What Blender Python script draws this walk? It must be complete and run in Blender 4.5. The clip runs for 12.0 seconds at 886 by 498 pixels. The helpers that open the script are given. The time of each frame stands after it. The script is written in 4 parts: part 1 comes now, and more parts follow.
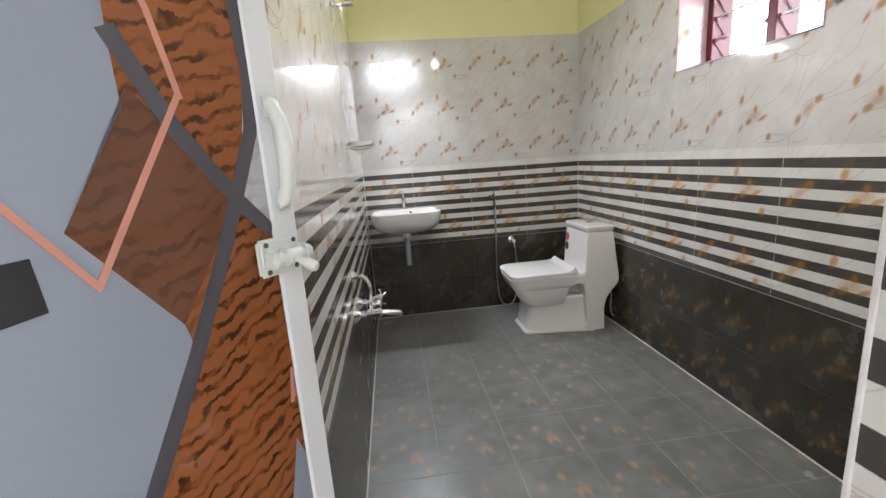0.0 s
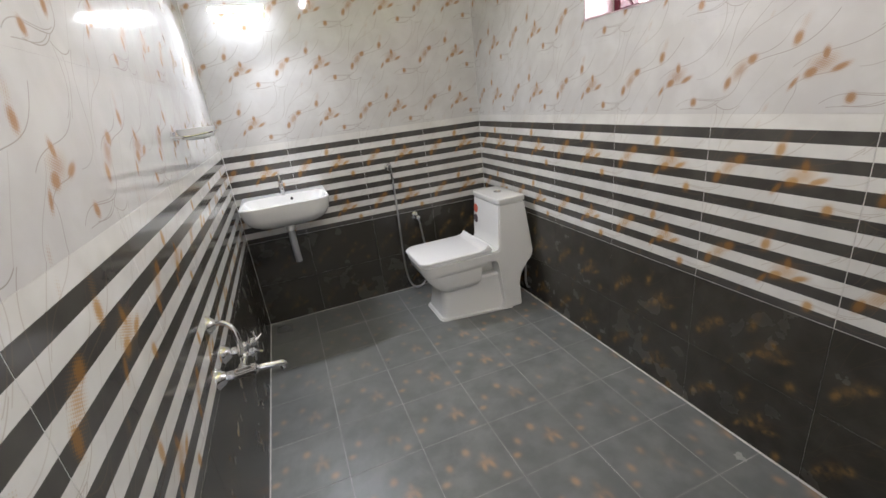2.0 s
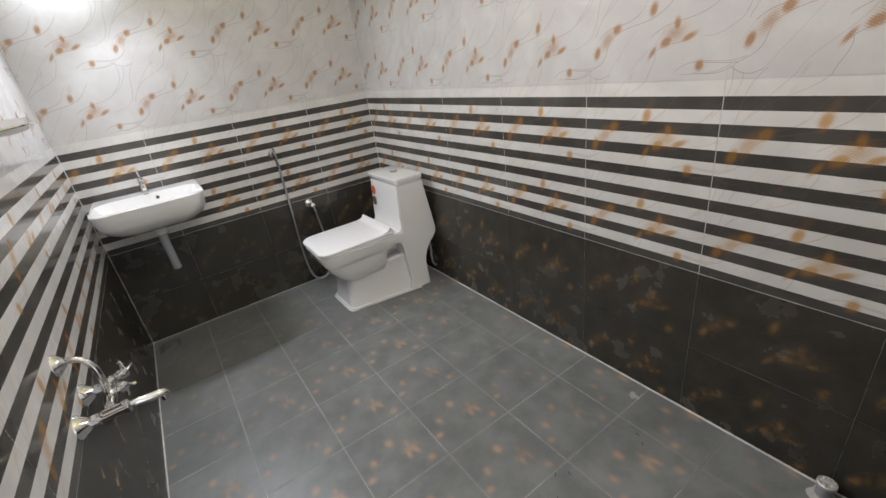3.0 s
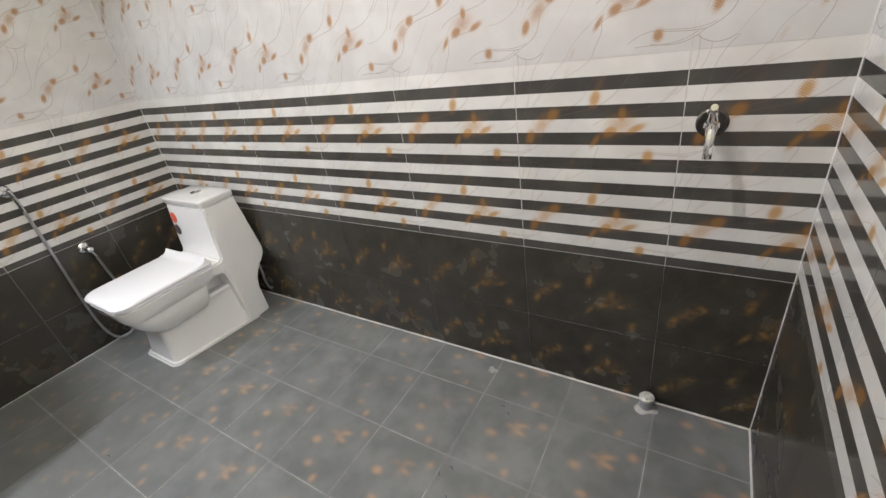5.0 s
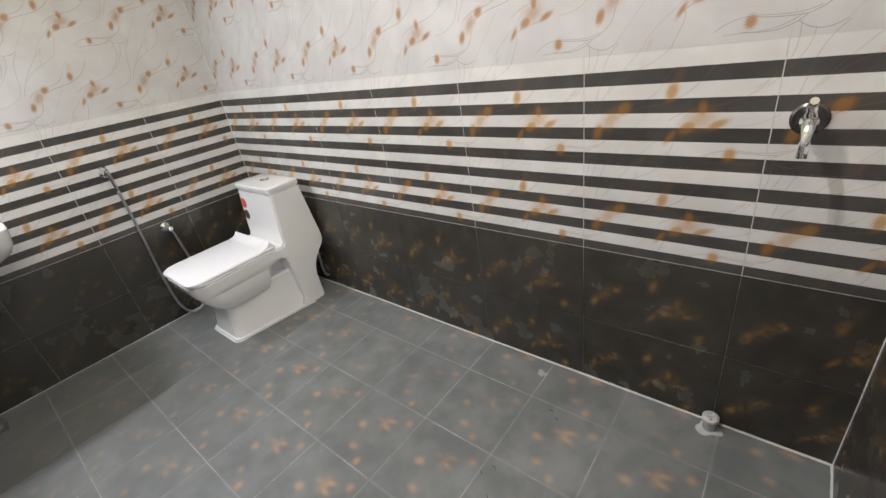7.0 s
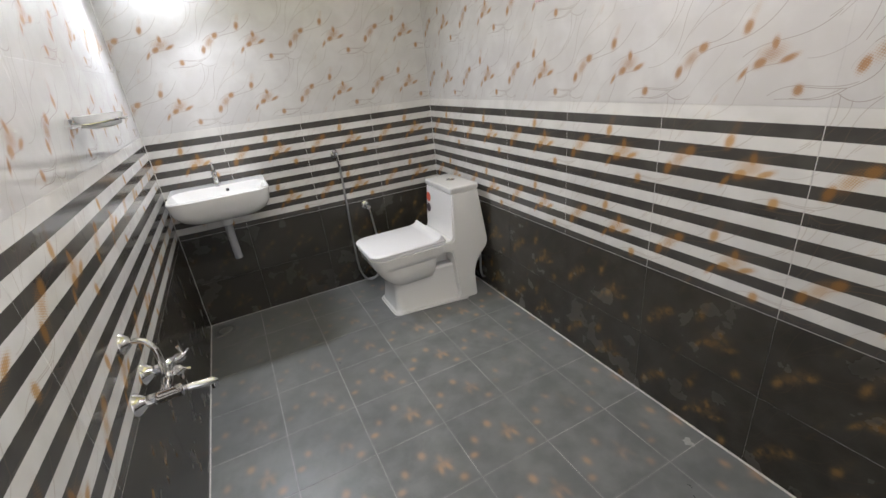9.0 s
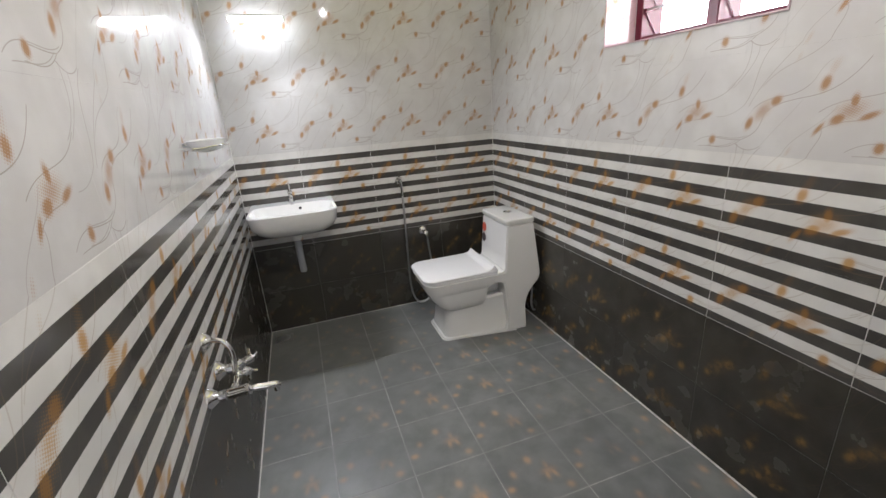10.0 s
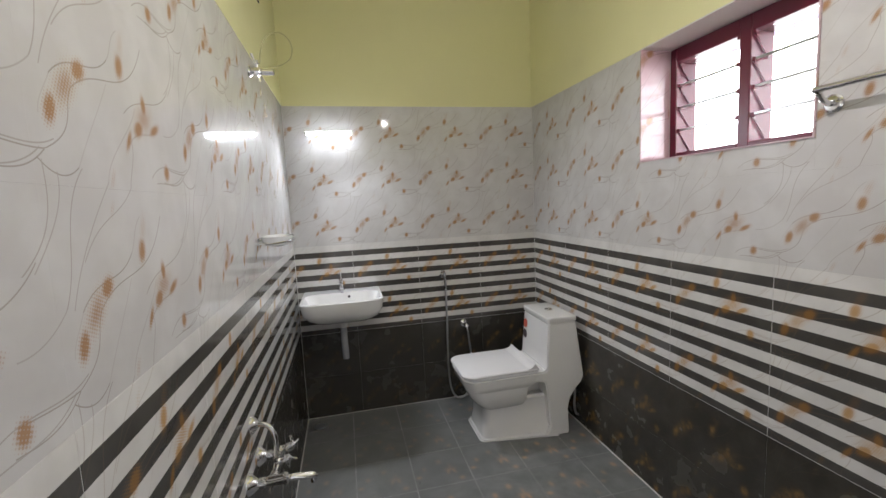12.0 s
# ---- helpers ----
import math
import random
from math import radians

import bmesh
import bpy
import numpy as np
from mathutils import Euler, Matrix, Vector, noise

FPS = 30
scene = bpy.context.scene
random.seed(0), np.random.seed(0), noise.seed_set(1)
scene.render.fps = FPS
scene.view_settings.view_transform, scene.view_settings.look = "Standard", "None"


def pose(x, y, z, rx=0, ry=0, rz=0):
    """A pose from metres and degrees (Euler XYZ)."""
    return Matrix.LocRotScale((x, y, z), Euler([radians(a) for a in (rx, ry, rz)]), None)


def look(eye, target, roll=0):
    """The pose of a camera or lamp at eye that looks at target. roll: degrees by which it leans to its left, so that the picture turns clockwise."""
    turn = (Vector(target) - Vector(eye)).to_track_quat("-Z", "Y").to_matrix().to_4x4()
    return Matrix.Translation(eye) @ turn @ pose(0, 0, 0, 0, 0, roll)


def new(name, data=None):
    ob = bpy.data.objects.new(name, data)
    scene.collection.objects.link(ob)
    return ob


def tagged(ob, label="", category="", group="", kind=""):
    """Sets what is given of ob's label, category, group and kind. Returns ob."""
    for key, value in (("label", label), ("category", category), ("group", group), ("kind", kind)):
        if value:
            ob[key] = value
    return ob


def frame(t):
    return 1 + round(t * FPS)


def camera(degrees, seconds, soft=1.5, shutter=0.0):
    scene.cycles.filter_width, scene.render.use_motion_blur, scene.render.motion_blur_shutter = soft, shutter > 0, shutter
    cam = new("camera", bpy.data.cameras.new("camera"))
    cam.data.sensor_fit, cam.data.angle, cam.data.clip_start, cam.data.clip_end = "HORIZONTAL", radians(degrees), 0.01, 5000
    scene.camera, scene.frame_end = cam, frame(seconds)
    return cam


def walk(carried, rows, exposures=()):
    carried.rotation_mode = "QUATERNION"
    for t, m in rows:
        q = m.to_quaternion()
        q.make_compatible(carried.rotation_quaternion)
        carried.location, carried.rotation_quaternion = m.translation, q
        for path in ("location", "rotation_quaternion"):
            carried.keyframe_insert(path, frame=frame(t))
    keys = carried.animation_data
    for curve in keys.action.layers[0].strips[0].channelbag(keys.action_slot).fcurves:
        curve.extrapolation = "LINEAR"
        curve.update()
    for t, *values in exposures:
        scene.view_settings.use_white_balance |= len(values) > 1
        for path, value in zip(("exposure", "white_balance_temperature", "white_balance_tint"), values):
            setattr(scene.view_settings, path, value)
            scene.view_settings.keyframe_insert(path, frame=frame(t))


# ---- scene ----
cam = camera(93.1, 12.0)
EXPOSURES = [(0, 2.15), (1, 2.15), (2.5, 2.15), (3.5, 2.35), (5.5, 2.65), (7, 2.6), (9, 2.22), (10.5, 1.98), (12, 1.7)]
PATH = [
    (0, (0.198, 0.225, 1.226), (0.418, 2.17, 0.811), -4.0),
    (0.3, (0.267, 0.283, 1.236), (0.466, 2.22, 0.779), -4.3),
    (0.5, (0.284, 0.331, 1.244), (0.494, 2.262, 0.768), -4.7),
    (0.6, (0.289, 0.356, 1.251), (0.51, 2.283, 0.762), -4.7),
    (0.9, (0.266, 0.441, 1.272), (0.559, 2.349, 0.75), -4.8),
    (1, (0.282, 0.488, 1.294), (0.588, 2.389, 0.753), -5.3),
    (1.5, (0.291, 0.593, 1.342), (0.737, 2.445, 0.733), -6.0),
    (2, (0.333, 0.642, 1.351), (0.943, 2.418, 0.664), -6.9),
    (2.5, (0.352, 0.679, 1.353), (1.145, 2.346, 0.584), -7.6),
    (3, (0.386, 0.691, 1.348), (1.349, 2.231, 0.512), -8.2),
    (3.5, (0.42, 0.707, 1.347), (1.535, 2.104, 0.449), -8.9),
    (5.5, (0.474, 0.752, 1.312), (1.947, 1.72, 0.367), -9.4),
    (6, (0.459, 0.763, 1.291), (1.928, 1.756, 0.364), -9.4),
    (6.5, (0.463, 0.758, 1.295), (1.866, 1.838, 0.366), -9.8),
    (7, (0.465, 0.754, 1.31), (1.774, 1.961, 0.398), -9.7),
    (9, (0.4, 0.727, 1.362), (1.175, 2.396, 0.578), -6.1),
    (9.5, (0.38, 0.715, 1.371), (1.047, 2.455, 0.644), -5.0),
    (10, (0.368, 0.683, 1.401), (0.947, 2.483, 0.75), -4.1),
    (10.5, (0.352, 0.663, 1.413), (0.873, 2.513, 0.86), -3.5),
    (11, (0.346, 0.646, 1.427), (0.83, 2.535, 0.981), -3.1),
    (11.5, (0.344, 0.628, 1.44), (0.805, 2.545, 1.106), -2.9),
    (12, (0.339, 0.615, 1.446), (0.784, 2.552, 1.219), -2.7),
]
walk(cam, [(t, look(eye, target, roll)) for t, eye, target, roll in PATH], EXPOSURES)

# ---- light and exposure ----
world = bpy.data.worlds.new("world")
scene.world = world
world.use_nodes = True
wn = world.node_tree.nodes
sky = wn.new("ShaderNodeTexSky")
sky.sky_type = "NISHITA"
sky.sun_disc = False
sky.sun_elevation, sky.sun_rotation = radians(50), radians(80)
world.node_tree.links.new(sky.outputs[0], wn["Background"].inputs[0])
wn["Background"].inputs[1].default_value = 0.15


def lamp(name, kind, power, place, color=(1, 1, 1)):
    data = bpy.data.lights.new(name, kind)
    data.energy, data.color = power, color
    ob = new(name, data)
    ob.matrix_world = place
    return data


SUN = lamp("sun", "SUN", 3.0, look((6, 2, 8), (0, 0.9, 0)), (1.0, 0.96, 0.9))
SUN.angle = radians(0.5)
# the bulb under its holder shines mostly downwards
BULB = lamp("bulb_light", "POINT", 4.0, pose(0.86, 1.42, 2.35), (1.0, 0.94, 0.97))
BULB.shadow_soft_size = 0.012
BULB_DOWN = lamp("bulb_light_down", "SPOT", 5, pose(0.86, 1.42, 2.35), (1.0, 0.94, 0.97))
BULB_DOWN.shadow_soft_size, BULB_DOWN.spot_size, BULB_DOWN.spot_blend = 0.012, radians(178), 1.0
# the tube under its housing shines mostly forwards and down
TUBE_DOWN = lamp("tube_light_down", "AREA", 3.0, look((.277, 3.365, 1.885), (.70, 2.0, .5)), (0.88, 0.91, 1.0))
TUBE_DOWN.shape, TUBE_DOWN.size, TUBE_DOWN.size_y, TUBE_DOWN.spread = "RECTANGLE", .28, .02, radians(145)
TUBE_E = 8.0

# ---- measures ----
W, Y0, Y1 = 1.706, 0.49, 3.5          # inner width, front wall, back wall
TOP, CEIL = 2.100, 2.95                 # top of the tiles, ceiling
OUT = 0.23                            # wall thickness
LEFT_X, YL = -.30, .63                # left side of the doorway, start of the left wall beside it
WIN = (1.60, 2.345, 1.585, 2.085)     # window: y from, y to, z from, z to
DOOR_X, DOOR_Z, REVEAL_Y = 0.560, 2.04, 0.05


# ---- material helpers ----
class Net:
    """Short way to write shader arithmetic."""

    def __init__(self, name):
        self.mat = bpy.data.materials.new(name)
        self.mat.use_nodes = True
        self.t = self.mat.node_tree
        self.bsdf = self.t.nodes["Principled BSDF"]

    def put(self, socket, v):
        if hasattr(v, "is_output"):
            self.t.links.new(v, socket)
        elif isinstance(v, tuple) and socket.type == "RGBA":
            socket.default_value = (*v[:3], 1)
        else:
            socket.default_value = v

    def m(self, op, a, b=0.0, c=0.0, clamp=False):
        n = self.t.nodes.new("ShaderNodeMath")
        n.operation, n.use_clamp = op, clamp
        for s, v in zip(n.inputs, (a, b, c)):
            self.put(s, v)
        return n.outputs[0]

    def mix(self, f, a, b, blend="MIX"):
        n = self.t.nodes.new("ShaderNodeMix")
        n.data_type, n.blend_type = "RGBA", blend
        self.put(n.inputs[0], f), self.put(n.inputs[6], a), self.put(n.inputs[7], b)
        return n.outputs[2]

    def noise(self, scale, detail=3.0, vec=None, rough=0.5, dist=0.0):
        n = self.t.nodes.new("ShaderNodeTexNoise")
        n.inputs["Scale"].default_value, n.inputs["Detail"].default_value = scale, detail
        n.inputs["Roughness"].default_value, n.inputs["Distortion"].default_value = rough, dist
        if vec is not None:
            self.t.links.new(vec, n.inputs["Vector"])
        return n.outputs[0]

    def ramp(self, v, a, b):
        """0 at a, 1 at b, smooth."""
        n = self.t.nodes.new("ShaderNodeMapRange")
        n.interpolation_type = "SMOOTHSTEP"
        self.put(n.inputs[0], v), self.put(n.inputs[1], a), self.put(n.inputs[2], b)
        return n.outputs[0]

    def coord(self, kind="Object"):
        return self.t.nodes.new("ShaderNodeTexCoord").outputs[kind]

    def place(self):
        return self.t.nodes.new("ShaderNodeNewGeometry").outputs["Position"]

    def random(self):
        return self.t.nodes.new("ShaderNodeObjectInfo").outputs["Random"]

    def xyz(self, vec):
        n = self.t.nodes.new("ShaderNodeSeparateXYZ")
        self.t.links.new(vec, n.inputs[0])
        return n.outputs

    def vec(self, x, y, z=0.0):
        n = self.t.nodes.new("ShaderNodeCombineXYZ")
        for s, v in zip(n.inputs, (x, y, z)):
            self.put(s, v)
        return n.outputs[0]

    def bump(self, height, strength=0.2, distance=0.001):
        n = self.t.nodes.new("ShaderNodeBump")
        n.inputs["Strength"].default_value, n.inputs["Distance"].default_value = strength, distance
        self.t.links.new(height, n.inputs["Height"])
        self.t.links.new(n.outputs[0], self.bsdf.inputs["Normal"])

    def done(self, color=None, rough=0.5, metal=0.0, **more):
        if color is not None:
            self.put(self.bsdf.inputs["Base Color"], color)
        self.put(self.bsdf.inputs["Roughness"], rough)
        self.put(self.bsdf.inputs["Metallic"], metal)
        for k, v in more.items():
            self.put(self.bsdf.inputs[k.replace("_", " ")], v)
        return self.mat


def simple(name, color, rough=0.5, metal=0.0, vary=0.08, scale=8.0, bump=0.0, **more):
    n = Net(name)
    f = n.noise(scale, 4, n.place())
    c = n.mix(f, tuple(v * (1 - vary) for v in color), tuple(min(1, v * (1 + vary)) for v in color))
    r = n.m("ADD", n.m("MULTIPLY", n.noise(scale * 6, 3, n.place()), rough * 0.4), rough * 0.8)
    if bump:
        n.bump(n.noise(scale * 20, 4, n.place()), bump, 0.002)
    return n.done(c, r, metal, **more)


# printed spots: place, radii, turn in degrees, strength
WALL_SPOTS = [(-.112, .008, .018, .013, 40, 1), (-.146, -.020, .020, .042, -38, .6), (-.182, -.056, .011, .021, -20, 1), (.006, .049, .012, .021, -15, .95),
              (.018, .086, .013, .032, -20, .35), (.079, .002, .010, .019, 0, .95), (.050, -.042, .020, .013, 35, 1), (.010, -.068, .007, .022, -32, .85),
              (.115, -.034, .024, .009, 25, .9), (.074, -.021, .040, .028, 25, .58), (.150, -.111, .012, .015, -10, 1), (-.056, -.134, .008, .022, -25, .34), (-.071, .120, .007, .018, -25, .3)]
FLOOR_SPOTS = [(.050, -.030, .022, .015, 0, .75), (.066, -.042, .008, .018, 15, .9), (.036, -.042, .008, .018, -10, .9), (.052, -.008, .009, .02, 0, .6), (-.003, .048, .011, .014, 0, .95),
               (.095, -.115, .012, .012, 0, .8), (-.090, .005, .010, .014, 0, .8), (-.127, -.055, .012, .010, 0, .9)]


def motif(n, u, v, soft=1.0, halftone=True, floor_print=False):
    """The printed ribbons of a tile, in metres from its centre: (orange spots, thin lines)."""
    if not floor_print:
        v = n.m("MULTIPLY", n.m("SUBTRACT", n.m("FRACT", n.m("DIVIDE", n.m("ADD", v, .15), .3)), .5), .3)
    # grains of the halftone print
    a = n.m("SINE", n.m("MULTIPLY", n.m("ADD", u, n.m("MULTIPLY", v, 0.35)), 820.0))
    b = n.m("SINE", n.m("MULTIPLY", n.m("SUBTRACT", v, n.m("MULTIPLY", u, 0.35)), 820.0))
    grain = n.m("ADD", n.m("MULTIPLY", n.m("MULTIPLY", a, b), 0.5), 0.5)
    total = None
    for x, y, rx, ry, turn, k in (FLOOR_SPOTS if floor_print else WALL_SPOTS):
        ca, sa = math.cos(radians(turn)), math.sin(radians(turn))
        px, py = n.m("SUBTRACT", u, x), n.m("SUBTRACT", v, y)
        dx = n.m("MULTIPLY_ADD", px, ca / rx / soft, n.m("MULTIPLY", py, sa / rx / soft))
        dy = n.m("MULTIPLY_ADD", px, -sa / ry / soft, n.m("MULTIPLY", py, ca / ry / soft))
        d = n.m("MULTIPLY_ADD", dx, dx, n.m("MULTIPLY", dy, dy))
        g = n.m("MULTIPLY", n.m("POWER", 2.718, n.m("MULTIPLY", d, -1.0)), k)
        total = g if total is None else n.m("MAXIMUM", total, g)
    if halftone:
        # dots that grow and merge towards the middle of a spot
        dots = n.ramp(n.m("ADD", grain, n.m("MULTIPLY", total, 1.05)), .86, 1.16)
        spot = n.m("MULTIPLY", dots, n.m("MULTIPLY_ADD", n.ramp(total, .05, .8), .75, .2), clamp=True)
        spot = n.m("MAXIMUM", n.m("MULTIPLY", n.ramp(total, .12, .95), .66), n.m("MULTIPLY", spot, n.ramp(total, .06, .22)))
    else:
        spot = n.ramp(total, 0.0, 1.3)
    if floor_print:
        return spot, 0.0
    # thin edges of the ribbons: x = f(y) or y = f(x), between two ends; what leaves the print comes in again across it
    lines = None

    def line(p, q, a0, a1, c, k=1.0, width=0.0013):
        nonlocal lines
        x = n.m("SUBTRACT", p, a0)
        f = n.m("MULTIPLY_ADD", n.m("MULTIPLY_ADD", n.m("MULTIPLY_ADD", x, c[3], c[2]), x, c[1]), x, c[0])
        d = n.m("ABSOLUTE", n.m("SUBTRACT", q, f))
        on = n.m("MULTIPLY", n.m("GREATER_THAN", p, a0), n.m("LESS_THAN", p, a1))
        slope = n.m("MULTIPLY_ADD", n.m("MULTIPLY_ADD", x, 3 * c[3], 2 * c[2]), x, c[1])
        w = n.m("MULTIPLY", n.m("MINIMUM", n.m("SQRT", n.m("MULTIPLY_ADD", slope, slope, 1.0)), 2.2), width * soft)
        h = n.m("MULTIPLY", n.m("MULTIPLY", n.ramp(d, w, n.m("MULTIPLY", w, 0.35)), on), k)
        lines = h if lines is None else n.m("MAXIMUM", lines, h)

    def curve(axes, a0, f0, s0, a1, f1, s1, k):
        h = a1 - a0
        d = (f1 - f0) / h
        c = (f0, s0, (3 * d - 2 * s0 - s1) / h, (s0 + s1 - 2 * d) / h / h)
        at = lambda x: ((c[3] * x + c[2]) * x + c[1]) * x + c[0]
        values = [at(h * i / 12) for i in range(13)]
        (p, hp), (q, hq) = axes
        for i in (-1, 0, 1):
            for j in (-1, 0, 1):
                if a0 + i * 2 * hp < hp and a1 + i * 2 * hp > -hp and min(values) + j * 2 * hq < hq and max(values) + j * 2 * hq > -hq:
                    line(p, q, a0 + i * 2 * hp, a1 + i * 2 * hp, (c[0] + j * 2 * hq, *c[1:]), k)

    def u_of_v(*a):
        curve(((v, .15), (u, .225)), *a)

    def v_of_u(*a):
        curve(((u, .225), (v, .15)), *a)

    # the long ribbon that narrows at its first spot
    v_of_u(-0.175, -0.013, 0.98, -0.031, 0.048, 0.96, 1)
    u_of_v(0.048, -0.031, 1.01, 0.107, 0.012, 1.52, 0.5)
    v_of_u(-0.134, -0.020, 0.78, 0.093, 0.105, 1.64, 1)
    u_of_v(-0.107, -0.202, 2.43, -0.020, -0.134, 0.74, 1)
    v_of_u(-0.308, -0.101, -0.11, -0.202, -0.107, 0.09, 1)
    u_of_v(-0.066, -0.204, 0, -0.013, -0.175, 0.54, 0.35)
    v_of_u(-0.316, -0.130, -0.13, -0.202, -0.107, 0.90, 1)
    # the net that hangs from it
    v_of_u(-0.217, -0.119, -0.84, -0.139, -0.124, 0.73, 1)
    u_of_v(-0.251, -0.269, 1.48, -0.120, -0.211, -0.07, 0.8)
    u_of_v(-0.251, -0.250, 0.95, -0.133, -0.186, -0.13, 0.7)
    u_of_v(-0.303, -0.206, 0.65, -0.125, -0.133, 1.05, 0.8)
    v_of_u(-0.295, -0.337, -0.08, -0.206, -0.303, 0.89, 0.6)
    u_of_v(-0.124, -0.139, 0.66, 0.010, -0.041, 0.66, 0.35)
    # round the three joined spots
    v_of_u(0.003, -0.025, 0.81, 0.204, 0.062, 1.08, 0.9)
    u_of_v(-0.140, -0.070, 0.17, -0.008, 0.044, 0.43, 0.5)
    u_of_v(-0.307, -0.191, 0.39, -0.140, -0.070, 0.96, 0.7)
    u_of_v(-0.146, -0.004, 0.17, -0.070, 0.018, -0.25, 0.8)
    v_of_u(-0.156, -0.250, 1.31, -0.004, -0.146, 1.03, 0.7)
    v_of_u(0.012, -0.073, 0.97, 0.121, -0.035, 0.59, 0.9)
    # the flat lens
    v_of_u(0.081, -0.125, 0.84, 0.267, -0.093, 0.48, 0.8)
    v_of_u(0.099, -0.134, 0.12, 0.239, -0.106, 0.79, 0.8)
    return spot, lines


def joint_dirt(n, u, v, hw, hh):
    """1 near the edges of a tile."""
    e = n.m("MINIMUM", n.m("SUBTRACT", hw, n.m("ABSOLUTE", u)), n.m("SUBTRACT", hh, n.m("ABSOLUTE", v)))
    return n.ramp(n.m("ADD", e, n.m("MULTIPLY", n.noise(30, 3, n.place()), 0.01)), 0.014, 0.004)


def tile_material(name, style):
    n = Net(name)
    x, y, z = n.xyz(n.coord())
    u, v = (x, z) if style != "floor" else (x, y)
    if style == "floor":
        # the floor tiles carry the same print, smaller
        spot, lines = motif(n, u, v, 1.6, False, True)
    else:
        spot, lines = motif(n, u, v, {"white": 1.08, "stripe": 1.3}.get(style, 1.35), style != "dark")
    px, py, pz = n.xyz(n.place())
    # dark and floor tiles lose their print towards the back left corner
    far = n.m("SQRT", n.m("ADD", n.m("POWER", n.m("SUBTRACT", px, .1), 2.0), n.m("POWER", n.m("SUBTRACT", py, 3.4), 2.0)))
    print_fade = n.m("MULTIPLY", n.ramp(n.m("MULTIPLY_ADD", n.noise(3, 4, n.place()), .9, far), 2.0, 1.0), .7)
    cloud = n.noise(9, 4, n.place())
    fine = n.noise(60, 3, n.place())
    if style in ("white", "reveal"):
        base = n.mix(n.ramp(cloud, .35, .7), (.55, .54, .535), (.61, .605, .60))
        if style == "reveal":
            # pink light bounced off the maroon frame is put into the tile colour
            base = n.mix(n.ramp(cloud, .35, .7), (.60, .44, .48), (.64, .50, .53))
        base = n.mix(n.m("MULTIPLY", n.ramp(n.noise(5, 5, n.place(), 0.6, 1.5), .55, .75), .12), base, (.5, .44, .38))
        c = n.mix(n.m("MULTIPLY", lines, .52), base, (.20, .15, .11))
        c = n.mix(n.m("MULTIPLY", n.ramp(spot, 0, .12), .10), c, (.62, .50, .40))
        c = n.mix(n.m("MULTIPLY", spot, .95), c, (.36, .19, .08))
        rough = n.m("MULTIPLY_ADD", fine, .04, .025)
    elif style == "stripe":
        # grey bars, 75 mm apart
        k = n.m("FRACT", n.m("DIVIDE", n.m("SUBTRACT", n.m("ADD", .107 + .75, 0), v), .075))
        wobble = n.m("MULTIPLY", n.noise(70, 2, n.place()), .015)
        k = n.m("ADD", k, wobble)
        bar = n.m("MULTIPLY", n.ramp(k, 0.005, .025), n.ramp(k, .51, .49))
        top = n.m("MULTIPLY", n.m("GREATER_THAN", v, .108), n.m("GREATER_THAN", n.m("SUBTRACT", n.xyz(n.place())[2], v), .9))
        bar = n.m("MULTIPLY", bar, n.m("SUBTRACT", 1.0, top))
        white = n.mix(n.ramp(cloud, .35, .7), (.64, .63, .61), (.72, .71, .69))
        white = n.mix(n.m("MULTIPLY", lines, .4), white, (.30, .22, .16))
        white = n.mix(n.m("MULTIPLY", spot, .9), white, (.48, .25, .06))
        grey = n.mix(n.ramp(cloud, .3, .7), (.060, .056, .052), (.082, .077, .070))
        grey = n.mix(n.m("MULTIPLY", lines, .25), grey, (.19, .13, .09))
        grey = n.mix(n.m("MULTIPLY", spot, .8), grey, (.30, .15, .04))
        c = n.mix(bar, white, grey)
        rough = n.m("MULTIPLY_ADD", fine, .06, .09)
        n.bump(n.m("ADD", n.m("MULTIPLY", bar, -.5), n.m("MULTIPLY", fine, .05)), .35, .001)
    elif style == "dark":
        base = n.mix(n.ramp(cloud, .3, .7), (.036, .033, .027), (.058, .053, .043))
        c = n.mix(n.m("MULTIPLY", lines, .22), base, (.10, .07, .045))
        c = n.mix(n.m("MULTIPLY", n.m("MULTIPLY", spot, n.ramp(n.noise(45, 3, n.place()), .2, .7)), .85), c, (.32, .18, .06))
        c = n.mix(print_fade, c, (.045, .042, .034))
        rough = n.m("MULTIPLY_ADD", cloud, .12, .2)
    else:
        base = n.mix(n.ramp(cloud, .3, .7), (.15, .157, .157), (.205, .213, .212))
        c = n.mix(n.m("MULTIPLY", n.m("MULTIPLY", spot, n.ramp(n.m("MULTIPLY_ADD", n.noise(1.7, 2, n.place()), .6, n.m("MULTIPLY", n.noise(9, 2, n.place()), .4)), .32, .56)), .9), base, (.54, .33, .19))
        c = n.mix(print_fade, c, (.165, .168, .163))
        dust = n.ramp(n.noise(2.2, 6, n.place(), .65, .8), .42, .75)
        c = n.mix(n.m("MULTIPLY", dust, .36), c, (.34, .345, .34))
        c = n.mix(n.m("MULTIPLY", joint_dirt(n, x, y, .15, .15), .25), c, (.36, .36, .35))
        c = n.mix(n.m("MULTIPLY", n.random(), .12), c, (.10, .105, .105))
        rough = n.m("MULTIPLY_ADD", dust, .25, .33)
        n.bump(n.noise(220, 3, n.place()), .12, .001)
    return n.done(c, rough, Specular_IOR_Level=.3 if style == "floor" else .5)


